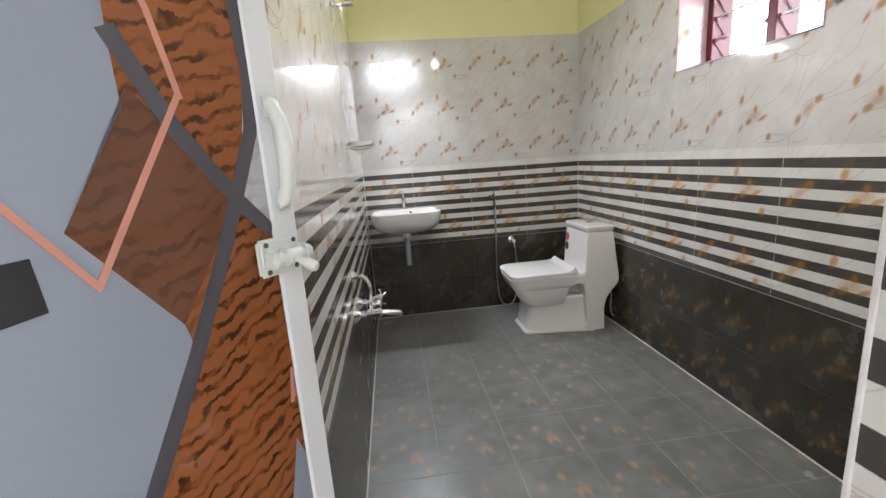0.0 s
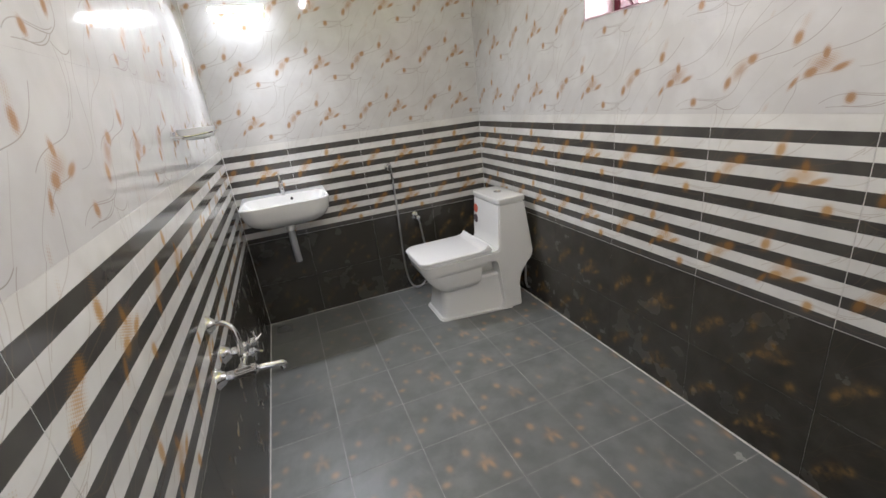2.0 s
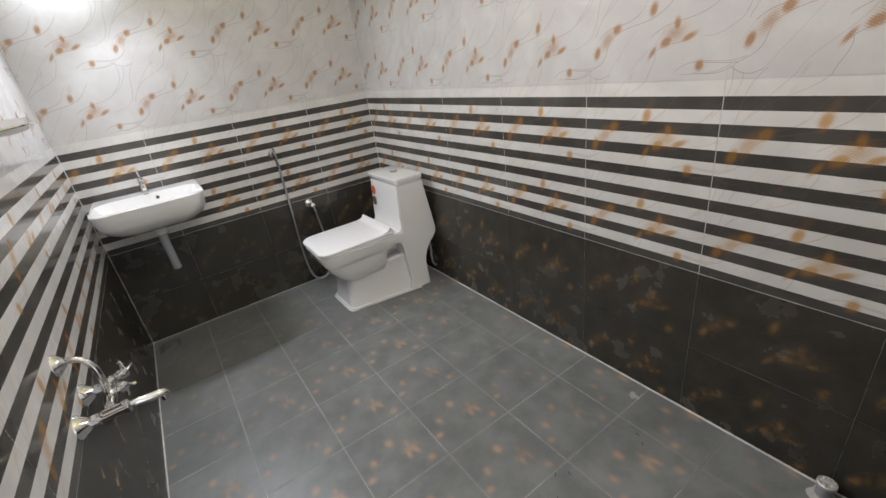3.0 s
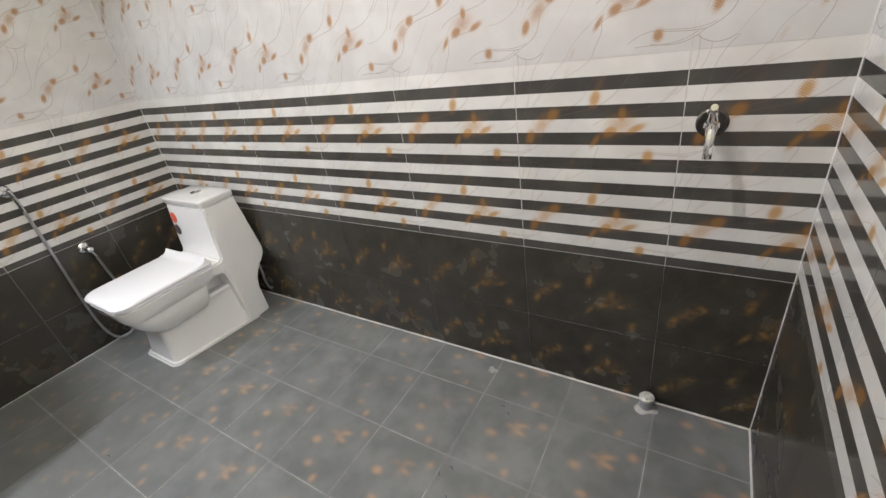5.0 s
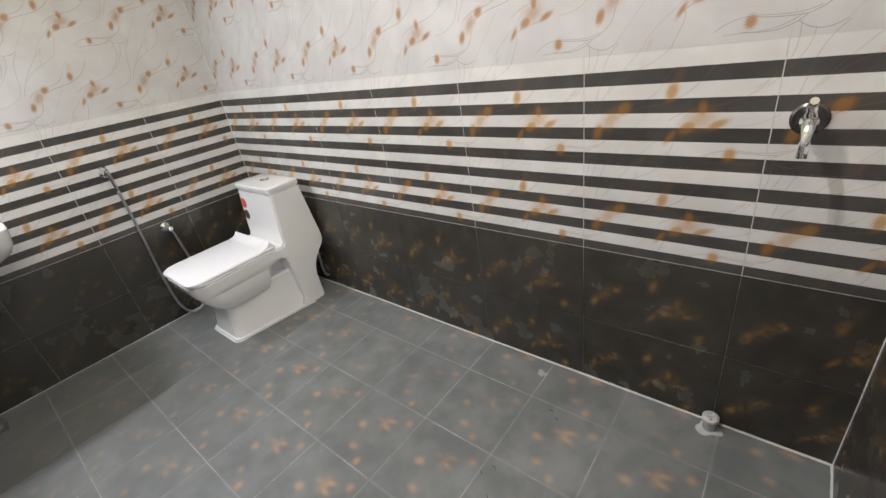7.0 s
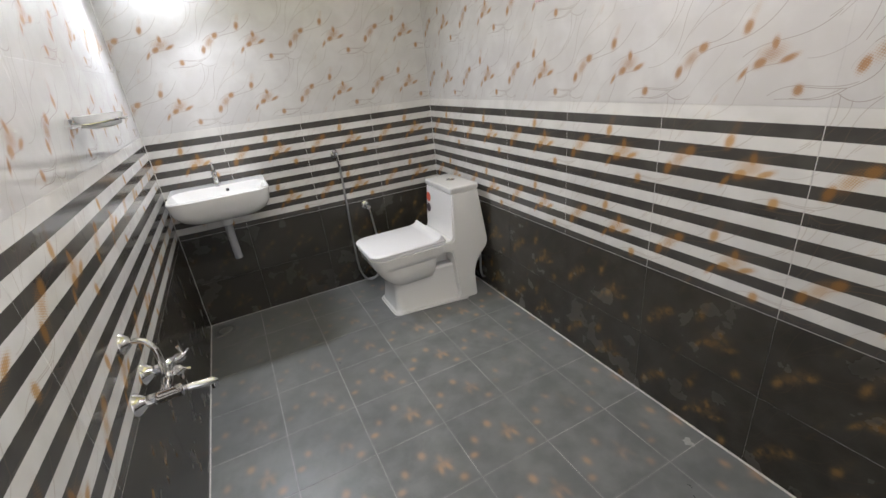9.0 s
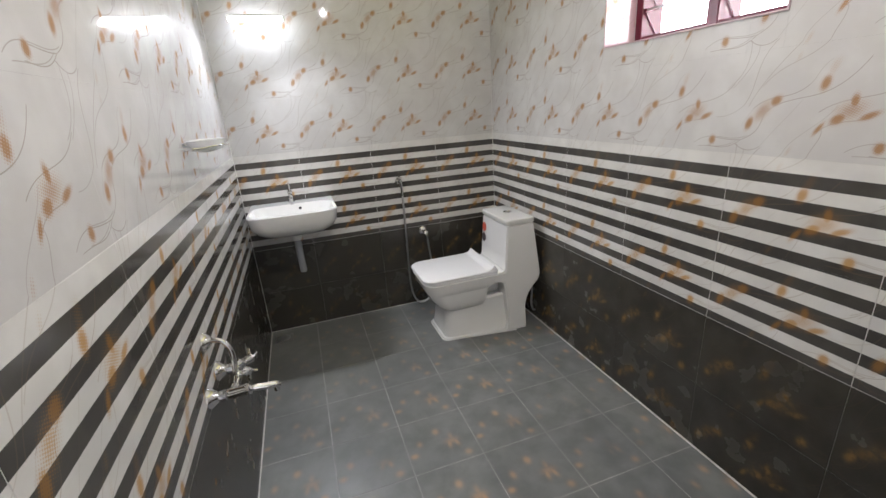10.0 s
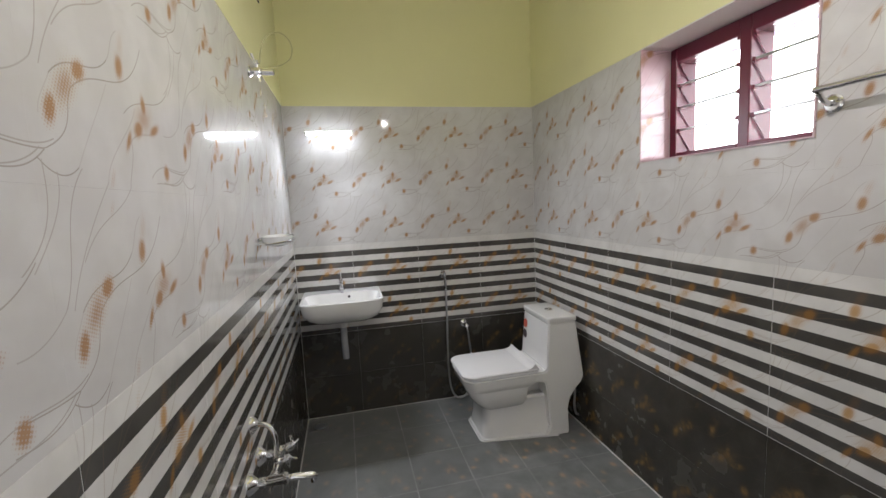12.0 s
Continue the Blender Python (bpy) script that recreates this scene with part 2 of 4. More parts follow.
M_WHITE = tile_material("white_printed_tile", "white")
M_STRIPE = tile_material("striped_tile", "stripe")
M_DARK = tile_material("dark_tile", "dark")
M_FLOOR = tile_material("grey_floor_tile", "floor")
M_GROUT = simple("pale_grout", (.56, .55, .53), .8, vary=.12, scale=25, bump=.3)
g = Net("worn_floor_grout")
M_BED = g.done(g.mix(g.ramp(g.noise(3.5, 4, g.place(), .6), .38, .68), (.22, .222, .215), (.50, .495, .47)), .85)
M_YELLOW = simple("yellow_green_paint", (.73, .71, .39), .65, vary=.04, scale=3, bump=.05)
M_CEIL = simple("ceiling_paint", (.78, .78, .76), .8, vary=.03, scale=3, bump=.05)
M_PLASTER = simple("plaster", (.62, .60, .57), .8, vary=.06, scale=3, bump=.1)
M_CERAMIC = simple("glazed_ceramic", (.80, .80, .79), .08, vary=.01, scale=3, Coat_Weight=.5, Coat_Roughness=.04)
M_SEAT = simple("white_seat_plastic", (.84, .84, .86), .22, vary=.01, scale=3)
M_CHROME = simple("chrome", (.78, .78, .79), .09, 1.0, vary=.05, scale=30)
M_STEEL = simple("hose_steel", (.52, .52, .53), .3, .85, vary=.15, scale=300)
M_BLACK = simple("black_rubber", (.02, .02, .02), .5)
M_PVC = simple("grey_pvc", (.33, .34, .36), .45, vary=.06, scale=12)
M_MAROON = simple("maroon_paint", (.115, .006, .024), .35, vary=.12, scale=12)
M_DOORWHITE = simple("white_pvc", (.74, .74, .72), .3, vary=.03, scale=6)
M_HARDWARE = simple("cream_painted_metal", (.70, .71, .64), .32, vary=.04, scale=20)
M_SCREW = simple("dark_screw", (.10, .12, .11), .4, .6)
M_RED = simple("red_sticker", (.55, .09, .05), .4)
M_NAVY = simple("dark_sticker", (.06, .04, .05), .4)
M_LILAC = simple("lilac_paint", (.45, .40, .62), .7)
M_OUTWALL = simple("pale_render", (.80, .77, .74), .85, vary=.05, scale=2, bump=.2)
M_GROUND = simple("earth", (.20, .16, .12), .95, vary=.3, scale=3, bump=.4)
M_WIRE = simple("pale_wire", (.50, .48, .25), .5)

g = Net("clear_glass")
M_GLASS = g.done((.95, .97, .97), .02, 0.0, Transmission_Weight=1.0, IOR=1.07)
g = Net("thick_glass")
M_DISH = g.done((.97, .98, .98), .03, 0.0, Transmission_Weight=.45, IOR=1.5)
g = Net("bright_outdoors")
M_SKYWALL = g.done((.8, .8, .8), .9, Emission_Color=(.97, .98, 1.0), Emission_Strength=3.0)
g = Net("lit_tube")
M_TUBE = g.done((.9, .9, .9), .4, Emission_Color=(.86, .91, 1.0), Emission_Strength=TUBE_E)
g = Net("lit_bulb")
M_BULB = g.done((.9, .9, .9), .4, Emission_Color=(1, .97, .93), Emission_Strength=16.0)


def wood_print(name, dark, light, scale, streak=1.0):
    """Ripples of short dark strokes that come and go over a warm ground."""
    n = Net(name)
    x, y, z = n.xyz(n.coord())
    w = n.t.nodes.new("ShaderNodeTexWave")
    w.bands_direction = "Z"
    w.inputs["Scale"].default_value, w.inputs["Distortion"].default_value = scale, 9.0
    w.inputs["Detail"].default_value, w.inputs["Detail Scale"].default_value = 4.0, 1.7
    n.t.links.new(n.vec(n.m("MULTIPLY", x, 1.2), y, n.m("ADD", z, n.m("MULTIPLY", x, .35))), w.inputs["Vector"])
    where = n.ramp(n.noise(11, 3, n.vec(n.m("MULTIPLY", x, 1.6), y, z)), .26, .50)
    broken = n.ramp(n.noise(55, 3, n.vec(n.m("MULTIPLY", x, .7), y, z)), .38, .60)
    stroke = n.m("MULTIPLY", n.m("MULTIPLY", n.ramp(w.outputs["Fac"], .46, .12), where), n.m("MULTIPLY_ADD", broken, .75, .25))
    ground = n.mix(n.ramp(n.m("MULTIPLY_ADD", n.noise(140, 3, n.vec(n.m("MULTIPLY", x, .3), y, z)), .35, n.noise(6, 3, n.place())), .35, 1.0), tuple(v * .72 for v in light), light)
    return n.done(n.mix(n.m("MULTIPLY", stroke, streak), ground, dark), .035)


M_BROWN = wood_print("brown_wood_print", (.070, .022, .008), (.32, .105, .034), 20)
M_BROWN2 = wood_print("dull_wood_print", (.075, .032, .018), (.17, .068, .034), 18, .7)
M_PLANKS = wood_print("white_plank_print", (.22, .20, .19), (.60, .58, .56), 16)
M_BLUEGREY = simple("blue_grey_print", (.29, .308, .345), .12, vary=.05, scale=5)
M_BAND = simple("dark_grey_print", (.085, .078, .085), .32, vary=.15, scale=40)
M_COPPER = simple("copper_print", (.60, .27, .19), .25, vary=.1, scale=30)


# ---- mesh helpers ----
def ob_of(name, bm, material, parent=None, label="", smooth=False, matrix=None):
    me = bpy.data.meshes.new(name)
    bmesh.ops.recalc_face_normals(bm, faces=bm.faces)
    bm.to_mesh(me)
    bm.free()
    me.materials.append(material)
    if smooth:
        me.shade_smooth()
        me.set_sharp_from_angle(angle=radians(35))
    ob = new(name, me)
    if parent:
        ob.parent = parent
    if matrix is not None:
        ob.matrix_basis = matrix
    if label:
        ob["label"] = label
    return ob


def part(name, bm, material, parent, label="", smooth=True, matrix=None):
    return ob_of(name, bm, material, parent, label, smooth, matrix)


def add_box(bm, x0, x1, y0, y1, z0, z1, bevel=0.0, seg=1):
    made = bmesh.ops.create_cube(bm, size=1)["verts"]
    bmesh.ops.transform(bm, verts=made, matrix=Matrix.Translation(((x0 + x1) / 2, (y0 + y1) / 2, (z0 + z1) / 2)) @ Matrix.Diagonal((x1 - x0, y1 - y0, z1 - z0, 1)))
    if bevel:
        edges = list({e for v in made for e in v.link_edges})
        bmesh.ops.bevel(bm, geom=edges, offset=bevel, segments=seg, affect="EDGES")
    return bm


def box(*a, **k):
    return add_box(bmesh.new(), *a, **k)


def loft(bm, rings, close=True):
    """Skin closed rings of equal count; caps at both ends."""
    rows = [[bm.verts.new(p) for p in r] for r in rings]
    n = len(rows[0])
    for a, b in zip(rows, rows[1:]):
        for i in range(n):
            bm.faces.new((a[i], a[(i + 1) % n], b[(i + 1) % n], b[i]))
    if close:
        bm.faces.new(rows[0][::-1])
        bm.faces.new(rows[-1])
    return bm


def lathe(profile, place=Matrix(), n=20, bm=None):
    """Turn (radius, height) pairs about the local z axis."""
    bm = bm or bmesh.new()
    return loft(bm, [[place @ Vector((max(r, 1e-4) * math.cos(2 * math.pi * i / n), max(r, 1e-4) * math.sin(2 * math.pi * i / n), h)) for i in range(n)] for r, h in profile])


def along(a, b):
    """The pose at a whose z axis points to b."""
    return Matrix.Translation(a) @ (Vector(b) - Vector(a)).to_track_quat("Z", "Y").to_matrix().to_4x4()


def rod(a, b, r, bm=None, n=14):
    d = (Vector(b) - Vector(a)).length
    return lathe([(r * .85, 0), (r, r * .15), (r, d - r * .15), (r * .85, d)], along(a, b), n, bm)


def smooth_path(points, steps=6):
    pts = [Vector(p) for p in points]
    pts = [pts[0] * 2 - pts[1]] + pts + [pts[-1] * 2 - pts[-2]]
    out = []
    for i in range(1, len(pts) - 2):
        a, b, c, d = pts[i - 1:i + 3]
        for k in range(steps):
            t = k / steps
            out.append(.5 * ((2 * b) + (c - a) * t + (2 * a - 5 * b + 4 * c - d) * t * t + (3 * b - a - 3 * c + d) * t ** 3))
    return out + [pts[-2]]


def pipe(points, r, bm=None, n=10, steps=6):
    """A bent round bar; r a number or one per input point."""
    path = smooth_path(points, steps)
    rr = [r] * len(path) if not isinstance(r, (list, tuple)) else list(np.interp(np.linspace(0, len(r) - 1, len(path)), range(len(r)), r))
    rings, side = [], None
    for i, p in enumerate(path):
        way = (path[min(i + 1, len(path) - 1)] - path[max(i - 1, 0)]).normalized()
        side = (side - way * side.dot(way)).normalized() if side else way.orthogonal().normalized()
        up = way.cross(side)
        rings.append([p + (side * math.cos(2 * math.pi * k / n) + up * math.sin(2 * math.pi * k / n)) * rr[i] for k in range(n)])
    return loft(bm or bmesh.new(), rings)


def rrect(x0, x1, y0, y1, z, r, n=5):
    """A rounded rectangle; r: the corner radii at (x0, y0), (x1, y0), (x1, y1), (x0, y1)."""
    rs = r if isinstance(r, (list, tuple)) else [r] * 4
    out = []
    for (cx, cy, a0), q in zip(((x0, y0, 180), (x1, y0, 270), (x1, y1, 0), (x0, y1, 90)), rs):
        ox = cx + q if cx == x0 else cx - q
        oy = cy + q if cy == y0 else cy - q
        for k in range(n + 1):
            a = radians(a0 + 90 * k / n)
            out.append(Vector((ox + q * math.cos(a), oy + q * math.sin(a), z)))
    return out


def prism(points, thick, axis="y", bevel=0.0, seg=2):
    """Extrude a polygon of (a, z) pairs from thick[0] to thick[1] along an axis."""
    bm = bmesh.new()
    place = (lambda a, z, t: (a, t, z)) if axis == "y" else ((lambda a, z, t: (t, a, z)) if axis == "x" else (lambda a, z, t: (a, z, t)))
    loft(bm, [[place(a, z, t) for a, z in points] for t in thick])
    if bevel:
        bmesh.ops.recalc_face_normals(bm, faces=bm.faces)
        bmesh.ops.bevel(bm, geom=bm.edges[:], offset=bevel, segments=seg, affect="EDGES", clamp_overlap=True)
    return bm


def thing(name, label, category, at=(0, 0, 0), group=""):
    ob = new(name)
    ob.empty_display_size = .05
    ob.location = at
    tagged(ob, label, category, group)
    bpy.context.view_layer.update()
    return ob


def settle(ob):
    """Let the parts of a thing, built in world places, keep them."""
    inv = Matrix.Translation(-ob.location)
    for c in ob.children:
        c.matrix_parent_inverse = inv


# ---- structure ----
def structure(name, bm, material, label):
    return tagged(ob_of(name, bm, material), label, "", "", "structure")


G = .0009   # backing behind the faces of the tiles
wall_back = structure("wall_back", box(-OUT, W + OUT, Y1 + G, Y1 + OUT, -.15, CEIL), M_GROUT, "back wall tiled in white, striped and dark ceramic")
wall_left = structure("wall_left", add_box(add_box(box(-.45, -G, YL, Y1 + G, -.15, CEIL), -.45, LEFT_X - G, -.1, YL - .0005, -.15, CEIL), LEFT_X, -G, Y0, YL - .0005, DOOR_Z, CEIL), M_GROUT, "side wall tiled in white, striped and dark ceramic")
bm = bmesh.new()
wy0, wy1, wz0, wz1 = WIN
add_box(bm, W + G, W + OUT, Y0 - .44, wy0, -.15, CEIL)
add_box(bm, W + G, W + OUT, wy1, Y1 + G, -.15, CEIL)
add_box(bm, W + G, W + OUT, wy0, wy1, -.15, wz0)
add_box(bm, W + G, W + OUT, wy0, wy1, wz1, CEIL)
wall_right = structure("wall_right", bm, M_GROUT, "side wall with the louvred window, tiled in white, striped and dark ceramic")
bm = bmesh.new()
add_box(bm, DOOR_X + G, W + G, REVEAL_Y, Y0 - G, -.15, CEIL)
add_box(bm, LEFT_X - G, DOOR_X + G, REVEAL_Y, Y0 - G, DOOR_Z, CEIL)
wall_front = structure("wall_front", bm, M_GROUT, "thick front wall with the doorway, tiled inside")
floor = structure("floor", box(LEFT_X, W + G, REVEAL_Y - .1, Y1 + G, -.15, -G), M_BED, "pale grouted bed under grey floor tiles")
ceiling = structure("ceiling", box(-OUT, W + OUT, -.1, Y1 + OUT, CEIL, CEIL + .12), M_CEIL, "plain white painted ceiling")

# painted wall above the tiles: a coat 2 mm behind the face of the tiles
def paint(name, *a):
    return structure(name, box(*a), M_YELLOW, "yellow green painted wall above the tiles")


paint("painted_wall_back", 0, W, Y1 - .001, Y1 + G + .004, TOP - .012, CEIL)
paint("painted_wall_left", -G - .004, .001, YL, Y1 - .001, TOP - .012, CEIL)
paint("painted_wall_right", W - .001, W + G + .004, Y0, Y1 - .001, TOP - .012, CEIL)
paint("painted_wall_front", 0.001, W - .001, Y0 - G - .004, Y0 + .001, TOP - .012, CEIL)

# unseen floor and walls added outside the doorway, open above so daylight bounces in
structure("unseen_outer_floor", box(-1.2, 3.0, -2.2, REVEAL_Y - .1, -.15, -.01), M_PLASTER, "plain unseen floor added outside the doorway")
bm = bmesh.new()
add_box(bm, -1.3, -1.2, -2.2, -.1, -.15, CEIL)
add_box(bm, 3.0, 3.1, -2.2, -.1, -.15, CEIL)
add_box(bm, -1.3, 3.1, -2.3, -2.2, -.15, CEIL)
add_box(bm, -1.3, -.45, -.1, 0, -.15, CEIL)
add_box(bm, W + OUT, 3.1, -.1, 0, -.15, CEIL)
structure("unseen_outer_wall", bm, M_PLASTER, "unseen plastered walls added outside the doorway to bounce daylight in")

# ---- door ----
HINGE, FREE = Vector((-.2664, .205, 0)), Vector((.0936, .685, 0))
DL = (FREE - HINGE).length
DM = Matrix.Translation(FREE) @ Matrix.Rotation(math.atan2((HINGE - FREE).y, (HINGE - FREE).x), 4, "Z")
# in the leaf: x from the free edge to the hinge, y away from the room's middle on the far side, z up


def door():
    d = tagged(new("door"), "open bathroom door with a printed laminate face and white plastic edges, beside the doorway", "door", "", "structure")
    d.matrix_basis = DM
    S = 1 if (DM.to_3x3() @ Vector((0, 1, 0))).x > 0 else -1   # side that faces the room

    def slab(x0, x1, f0, f1, z0, z1, **k):
        a, b = sorted((S * f0, S * f1))
        return box(x0, x1, a, b, z0, z1, **k)

    def flat(points, f0, f1):
        return prism(points, (S * f0, S * f1))

    H, EDGE = 1.98, 0.0296
    part("core", slab(EDGE + .0015, DL - .0515, -.029, -.001, .06, H - .051), M_DOORWHITE, d, "white plastic door core", False)
    part("stile", slab(0, EDGE, -.032, .003, .01, H, bevel=.002), M_DOORWHITE, d, "white plastic edge strip", False)
    part("stile", slab(DL - .05, DL, -.032, .003, .01, H, bevel=.002), M_DOORWHITE, d, "white plastic edge strip", False)
    part("rail", slab(EDGE + .0005, DL - .0505, -.031, .002, .01, .06, bevel=.001), M_DOORWHITE, d, "white plastic bottom strip", False)
    part("rail", slab(EDGE + .0005, DL - .0505, -.031, .002, H - .05, H, bevel=.001), M_DOORWHITE, d, "white plastic top strip", False)
    z0, z1, x0, x1 = .0605, H - .0505, EDGE + .0005, DL - .0505
    part("brown_panel", flat([(x0, z0), (x1, z0), (x1, z1), (x0, z1)], -.001, .0002), M_BROWN, d, "glossy brown wood print", False)
    part("dull_panel", flat([(0.0630, 1.2045), (0.1284, 1.1057), (0.1914, 1.1953), (0.1356, 1.2952)], .0002, .0005), M_BROWN2, d, "dull brown wood print", False)
    part("plank_panel", flat([(x0, 1.1718), (0.0630, 1.2045), (0.0525, 1.2304), (0.0372, 1.3057), (x0, 1.3895)], .0002, .0005), M_PLANKS, d, "white plank print", False)
    part("grey_panel", flat([(0.1284, 1.1057), (0.1230, 1.0779), (0.1593, 1.0052), (0.2070, 0.9030), (0.2970, 0.7477), (x1, .87), (x1, 1.50), (0.1643, 1.5933), (0.1356, 1.4489), (0.1411, 1.3217), (0.1411, 1.2790), (0.1914, 1.1953)], .0002, .0005), M_BLUEGREY, d, "blue grey print", False)
    part("grey_panel", flat([(x0, 0.6674), (0.0630, 0.5409), (0.1093, 0.6544), (0.0391, 0.9384), (x0, 0.9117)], .0002, .0005), M_BLUEGREY, d, "blue grey print", False)

    def band(points, w, f1, name, material, label):
        left, right = [], []
        pts = [Vector(p) for p in points]
        for i, p in enumerate(pts):
            a, b = pts[max(i - 1, 0)], pts[min(i + 1, len(pts) - 1)]
            n = Vector((-(b - a).y, (b - a).x)).normalized() * w / 2
            left.append(tuple(p + n)), right.append(tuple(p - n))
        part(name, flat(left + right[::-1], .0005, f1), material, d, label, False)

    band([(0.1411, 1.3346), (0.1093, 1.2702), (0.0630, 1.2045), (EDGE + .0015, 1.1686)], .014, .0008, "print_band", M_BAND, "dark grey printed band")
    band([(0.0630, 1.5358), (0.0477, 1.4612), (0.0346, 1.3739), (0.0308, 1.3154), (0.0372, 1.2648), (0.0630, 1.2045), (0.0814, 1.1629), (0.1230, 1.0779), (0.1849, 0.9645), (0.2557, 0.8189)], .014, .0010, "print_band", M_BAND, "dark grey printed band")
    band([(0.1449, 1.4393), (0.1110, 1.3527), (0.0978, 1.2885)], .005, .0012, "copper_line", M_COPPER, "copper printed line")
    band([(0.0986, 1.2922), (0.1786, 1.1561)], .005, .0014, "copper_line", M_COPPER, "copper printed line")
    band([(0.1786, 1.1520), (0.2197, 1.2187), (0.2970, 1.3294)], .005, .0016, "copper_line", M_COPPER, "copper printed line")
    band([(x0 + .002, 1.02), (0.0372, 0.9815), (x0 + .002, .99)], .004, .0016, "copper_line", M_COPPER, "copper printed line")
    part("black_square", flat([(0.2093, 1.1457), (0.2366, 1.1425), (0.2366, 1.1813), (0.2116, 1.1828)], .0005, .0012), M_BLACK, d, "small black printed square", False)

    # grip handle on the stile
    h = part("handle", pipe([(.0155, S * .006, 1.290), (.0155, S * .011, 1.284), (.0155, S * .017, 1.270), (.0155, S * .020, 1.243), (.0155, S * .017, 1.216), (.0155, S * .011, 1.202), (.0155, S * .006, 1.196)],
                             [.008, .007, .0075, .009, .0075, .007, .008], n=12), M_HARDWARE, d, "cream painted grip handle")
    for z in (1.288, 1.198):
        part("foot", slab(.0065, .0245, .003, .010, z - .013, z + .013, bevel=.004, seg=3), M_HARDWARE, h, "cream handle foot")
        for dx in (.011, .020):
            part("screw", lathe([(.0024, 0), (.0024, .001), (.0005, .0014)], along((dx, S * .0100, z), (dx, S * .02, z)), 10), M_SCREW, h, "dark screw")
    # sliding bolt below it
    b = part("bolt", slab(.010, .056, .0032, .012, 1.125, 1.162, bevel=.003, seg=2), M_HARDWARE, d, "cream painted sliding bolt")
    part("bolt_bar", rod((.003, S * .020, 1.144), (.052, S * .020, 1.142), .0065), M_HARDWARE, b, "cream round bolt bar")
    for x in (.008, .030, .046):
        part("keeper", slab(x, x + .007, .011, .0285, 1.134, 1.153, bevel=.003, seg=2), M_HARDWARE, b, "cream bolt keeper")
    part("knob", lathe([(.0035, 0), (.004, .010), (.0055, .014), (.006, .022), (.004, .026)], along((.024, S * .022, 1.141), (.018, S * .05, 1.128)), 14), M_HARDWARE, b, "cream bolt knob")
    for x, z in ((.0155, 1.157), (.0485, 1.157), (.0155, 1.130), (.0485, 1.130)):
        part("screw", lathe([(.0026, 0), (.0026, .001), (.0005, .0015)], along((x, S * .0118, z), (x, S * .03, z)), 10), M_SCREW, b, "dark screw")
    for z in (.25, 1.0, 1.75):
        part("hinge", rod((DL + .004, S * .006, z - .04), (DL + .004, S * .006, z + .04), .005), M_STEEL, d, "steel hinge")


door()
bm = bmesh.new()
add_box(bm, DOOR_X - .045, DOOR_X - .001, REVEAL_Y, REVEAL_Y + .05, -.001, DOOR_Z, bevel=.003)
add_box(bm, LEFT_X, DOOR_X - .0455, REVEAL_Y, REVEAL_Y + .05, DOOR_Z - .045, DOOR_Z, bevel=.003)
structure("door_frame", bm, M_DOORWHITE, "white plastic door frame in the thick wall")


# ---- window ----
def window():
    w = tagged(new("window"), "maroon wooden window frame with tilted glass louvres and a white tiled sill", "window", "", "structure")
    w.location = (W, (wy0 + wy1) / 2, wz0)
    bpy.context.view_layer.update()
    X0, X1 = 1.858, 1.968
    yl, ym, yr = wy1 - .002, 1.967, wy0 + .002
    zb, zt = wz0 + .002, wz1 - .002
    F = "maroon painted wood"
    part("frame_post", box(X0, X1, yl - .038, yl, zb, zt, bevel=.003), M_MAROON, w, F, False)
    part("frame_post", box(X0, X1, yr, yr + .038, zb, zt, bevel=.003), M_MAROON, w, F, False)
    part("mullion", box(X0, X1, ym - .024, ym + .024, zb, zt, bevel=.003), M_MAROON, w, F, False)
    for a, b in ((yr + .0385, ym - .0245), (ym + .0245, yl - .0385)):
        part("frame_rail", box(X0, X1, a, b, zb, zb + .030, bevel=.003), M_MAROON, w, F, False)
        part("frame_rail", box(X0, X1, a, b, zt - .062, zt, bevel=.003), M_MAROON, w, F, False)
        z0, z1 = zb + .032, zt - .064
        step = (z1 - z0) / 4
        for k in range(4):
            top = z0 + (k + 1) * step - .006
            lo = z0 + k * step + .004
            blade = bmesh.new()
            loft(blade, [[(X0 + .014, y, top), (X0 + .019, y, top + .003), (X0 + .078, y, lo + .003), (X0 + .073, y, lo)] for y in (a + .004, b - .004)])
            pane = part("pane", blade, M_GLASS, w, "clear tilted glass louvre", False)
            pane.visible_shadow = False
            if k < 3:
                part("louvre_bar", box(X0 + .008, X0 + .018, a + .001, b - .001, top + .001, top + .010, bevel=.001), M_STEEL, w, "thin metal louvre bar", False)
            for y in (a + .002, b - .014):
                part("clip", box(X0 + .004, X0 + .022, y, y + .012, top - .004, top + .012, bevel=.001), M_MAROON, w, "maroon louvre clip", False)
            for y in (a + .003, b - .006):
                e = bmesh.new()
                loft(e, [[(X0 + .012, yy, top - .004), (X0 + .017, yy, top - .001), (X0 + .082, yy, lo + .001), (X0 + .077, yy, lo - .002)] for yy in (y, y + .003)])
                part("clip_arm", e, M_MAROON, w, "thin louvre side arm", False)
    settle(w)


window()
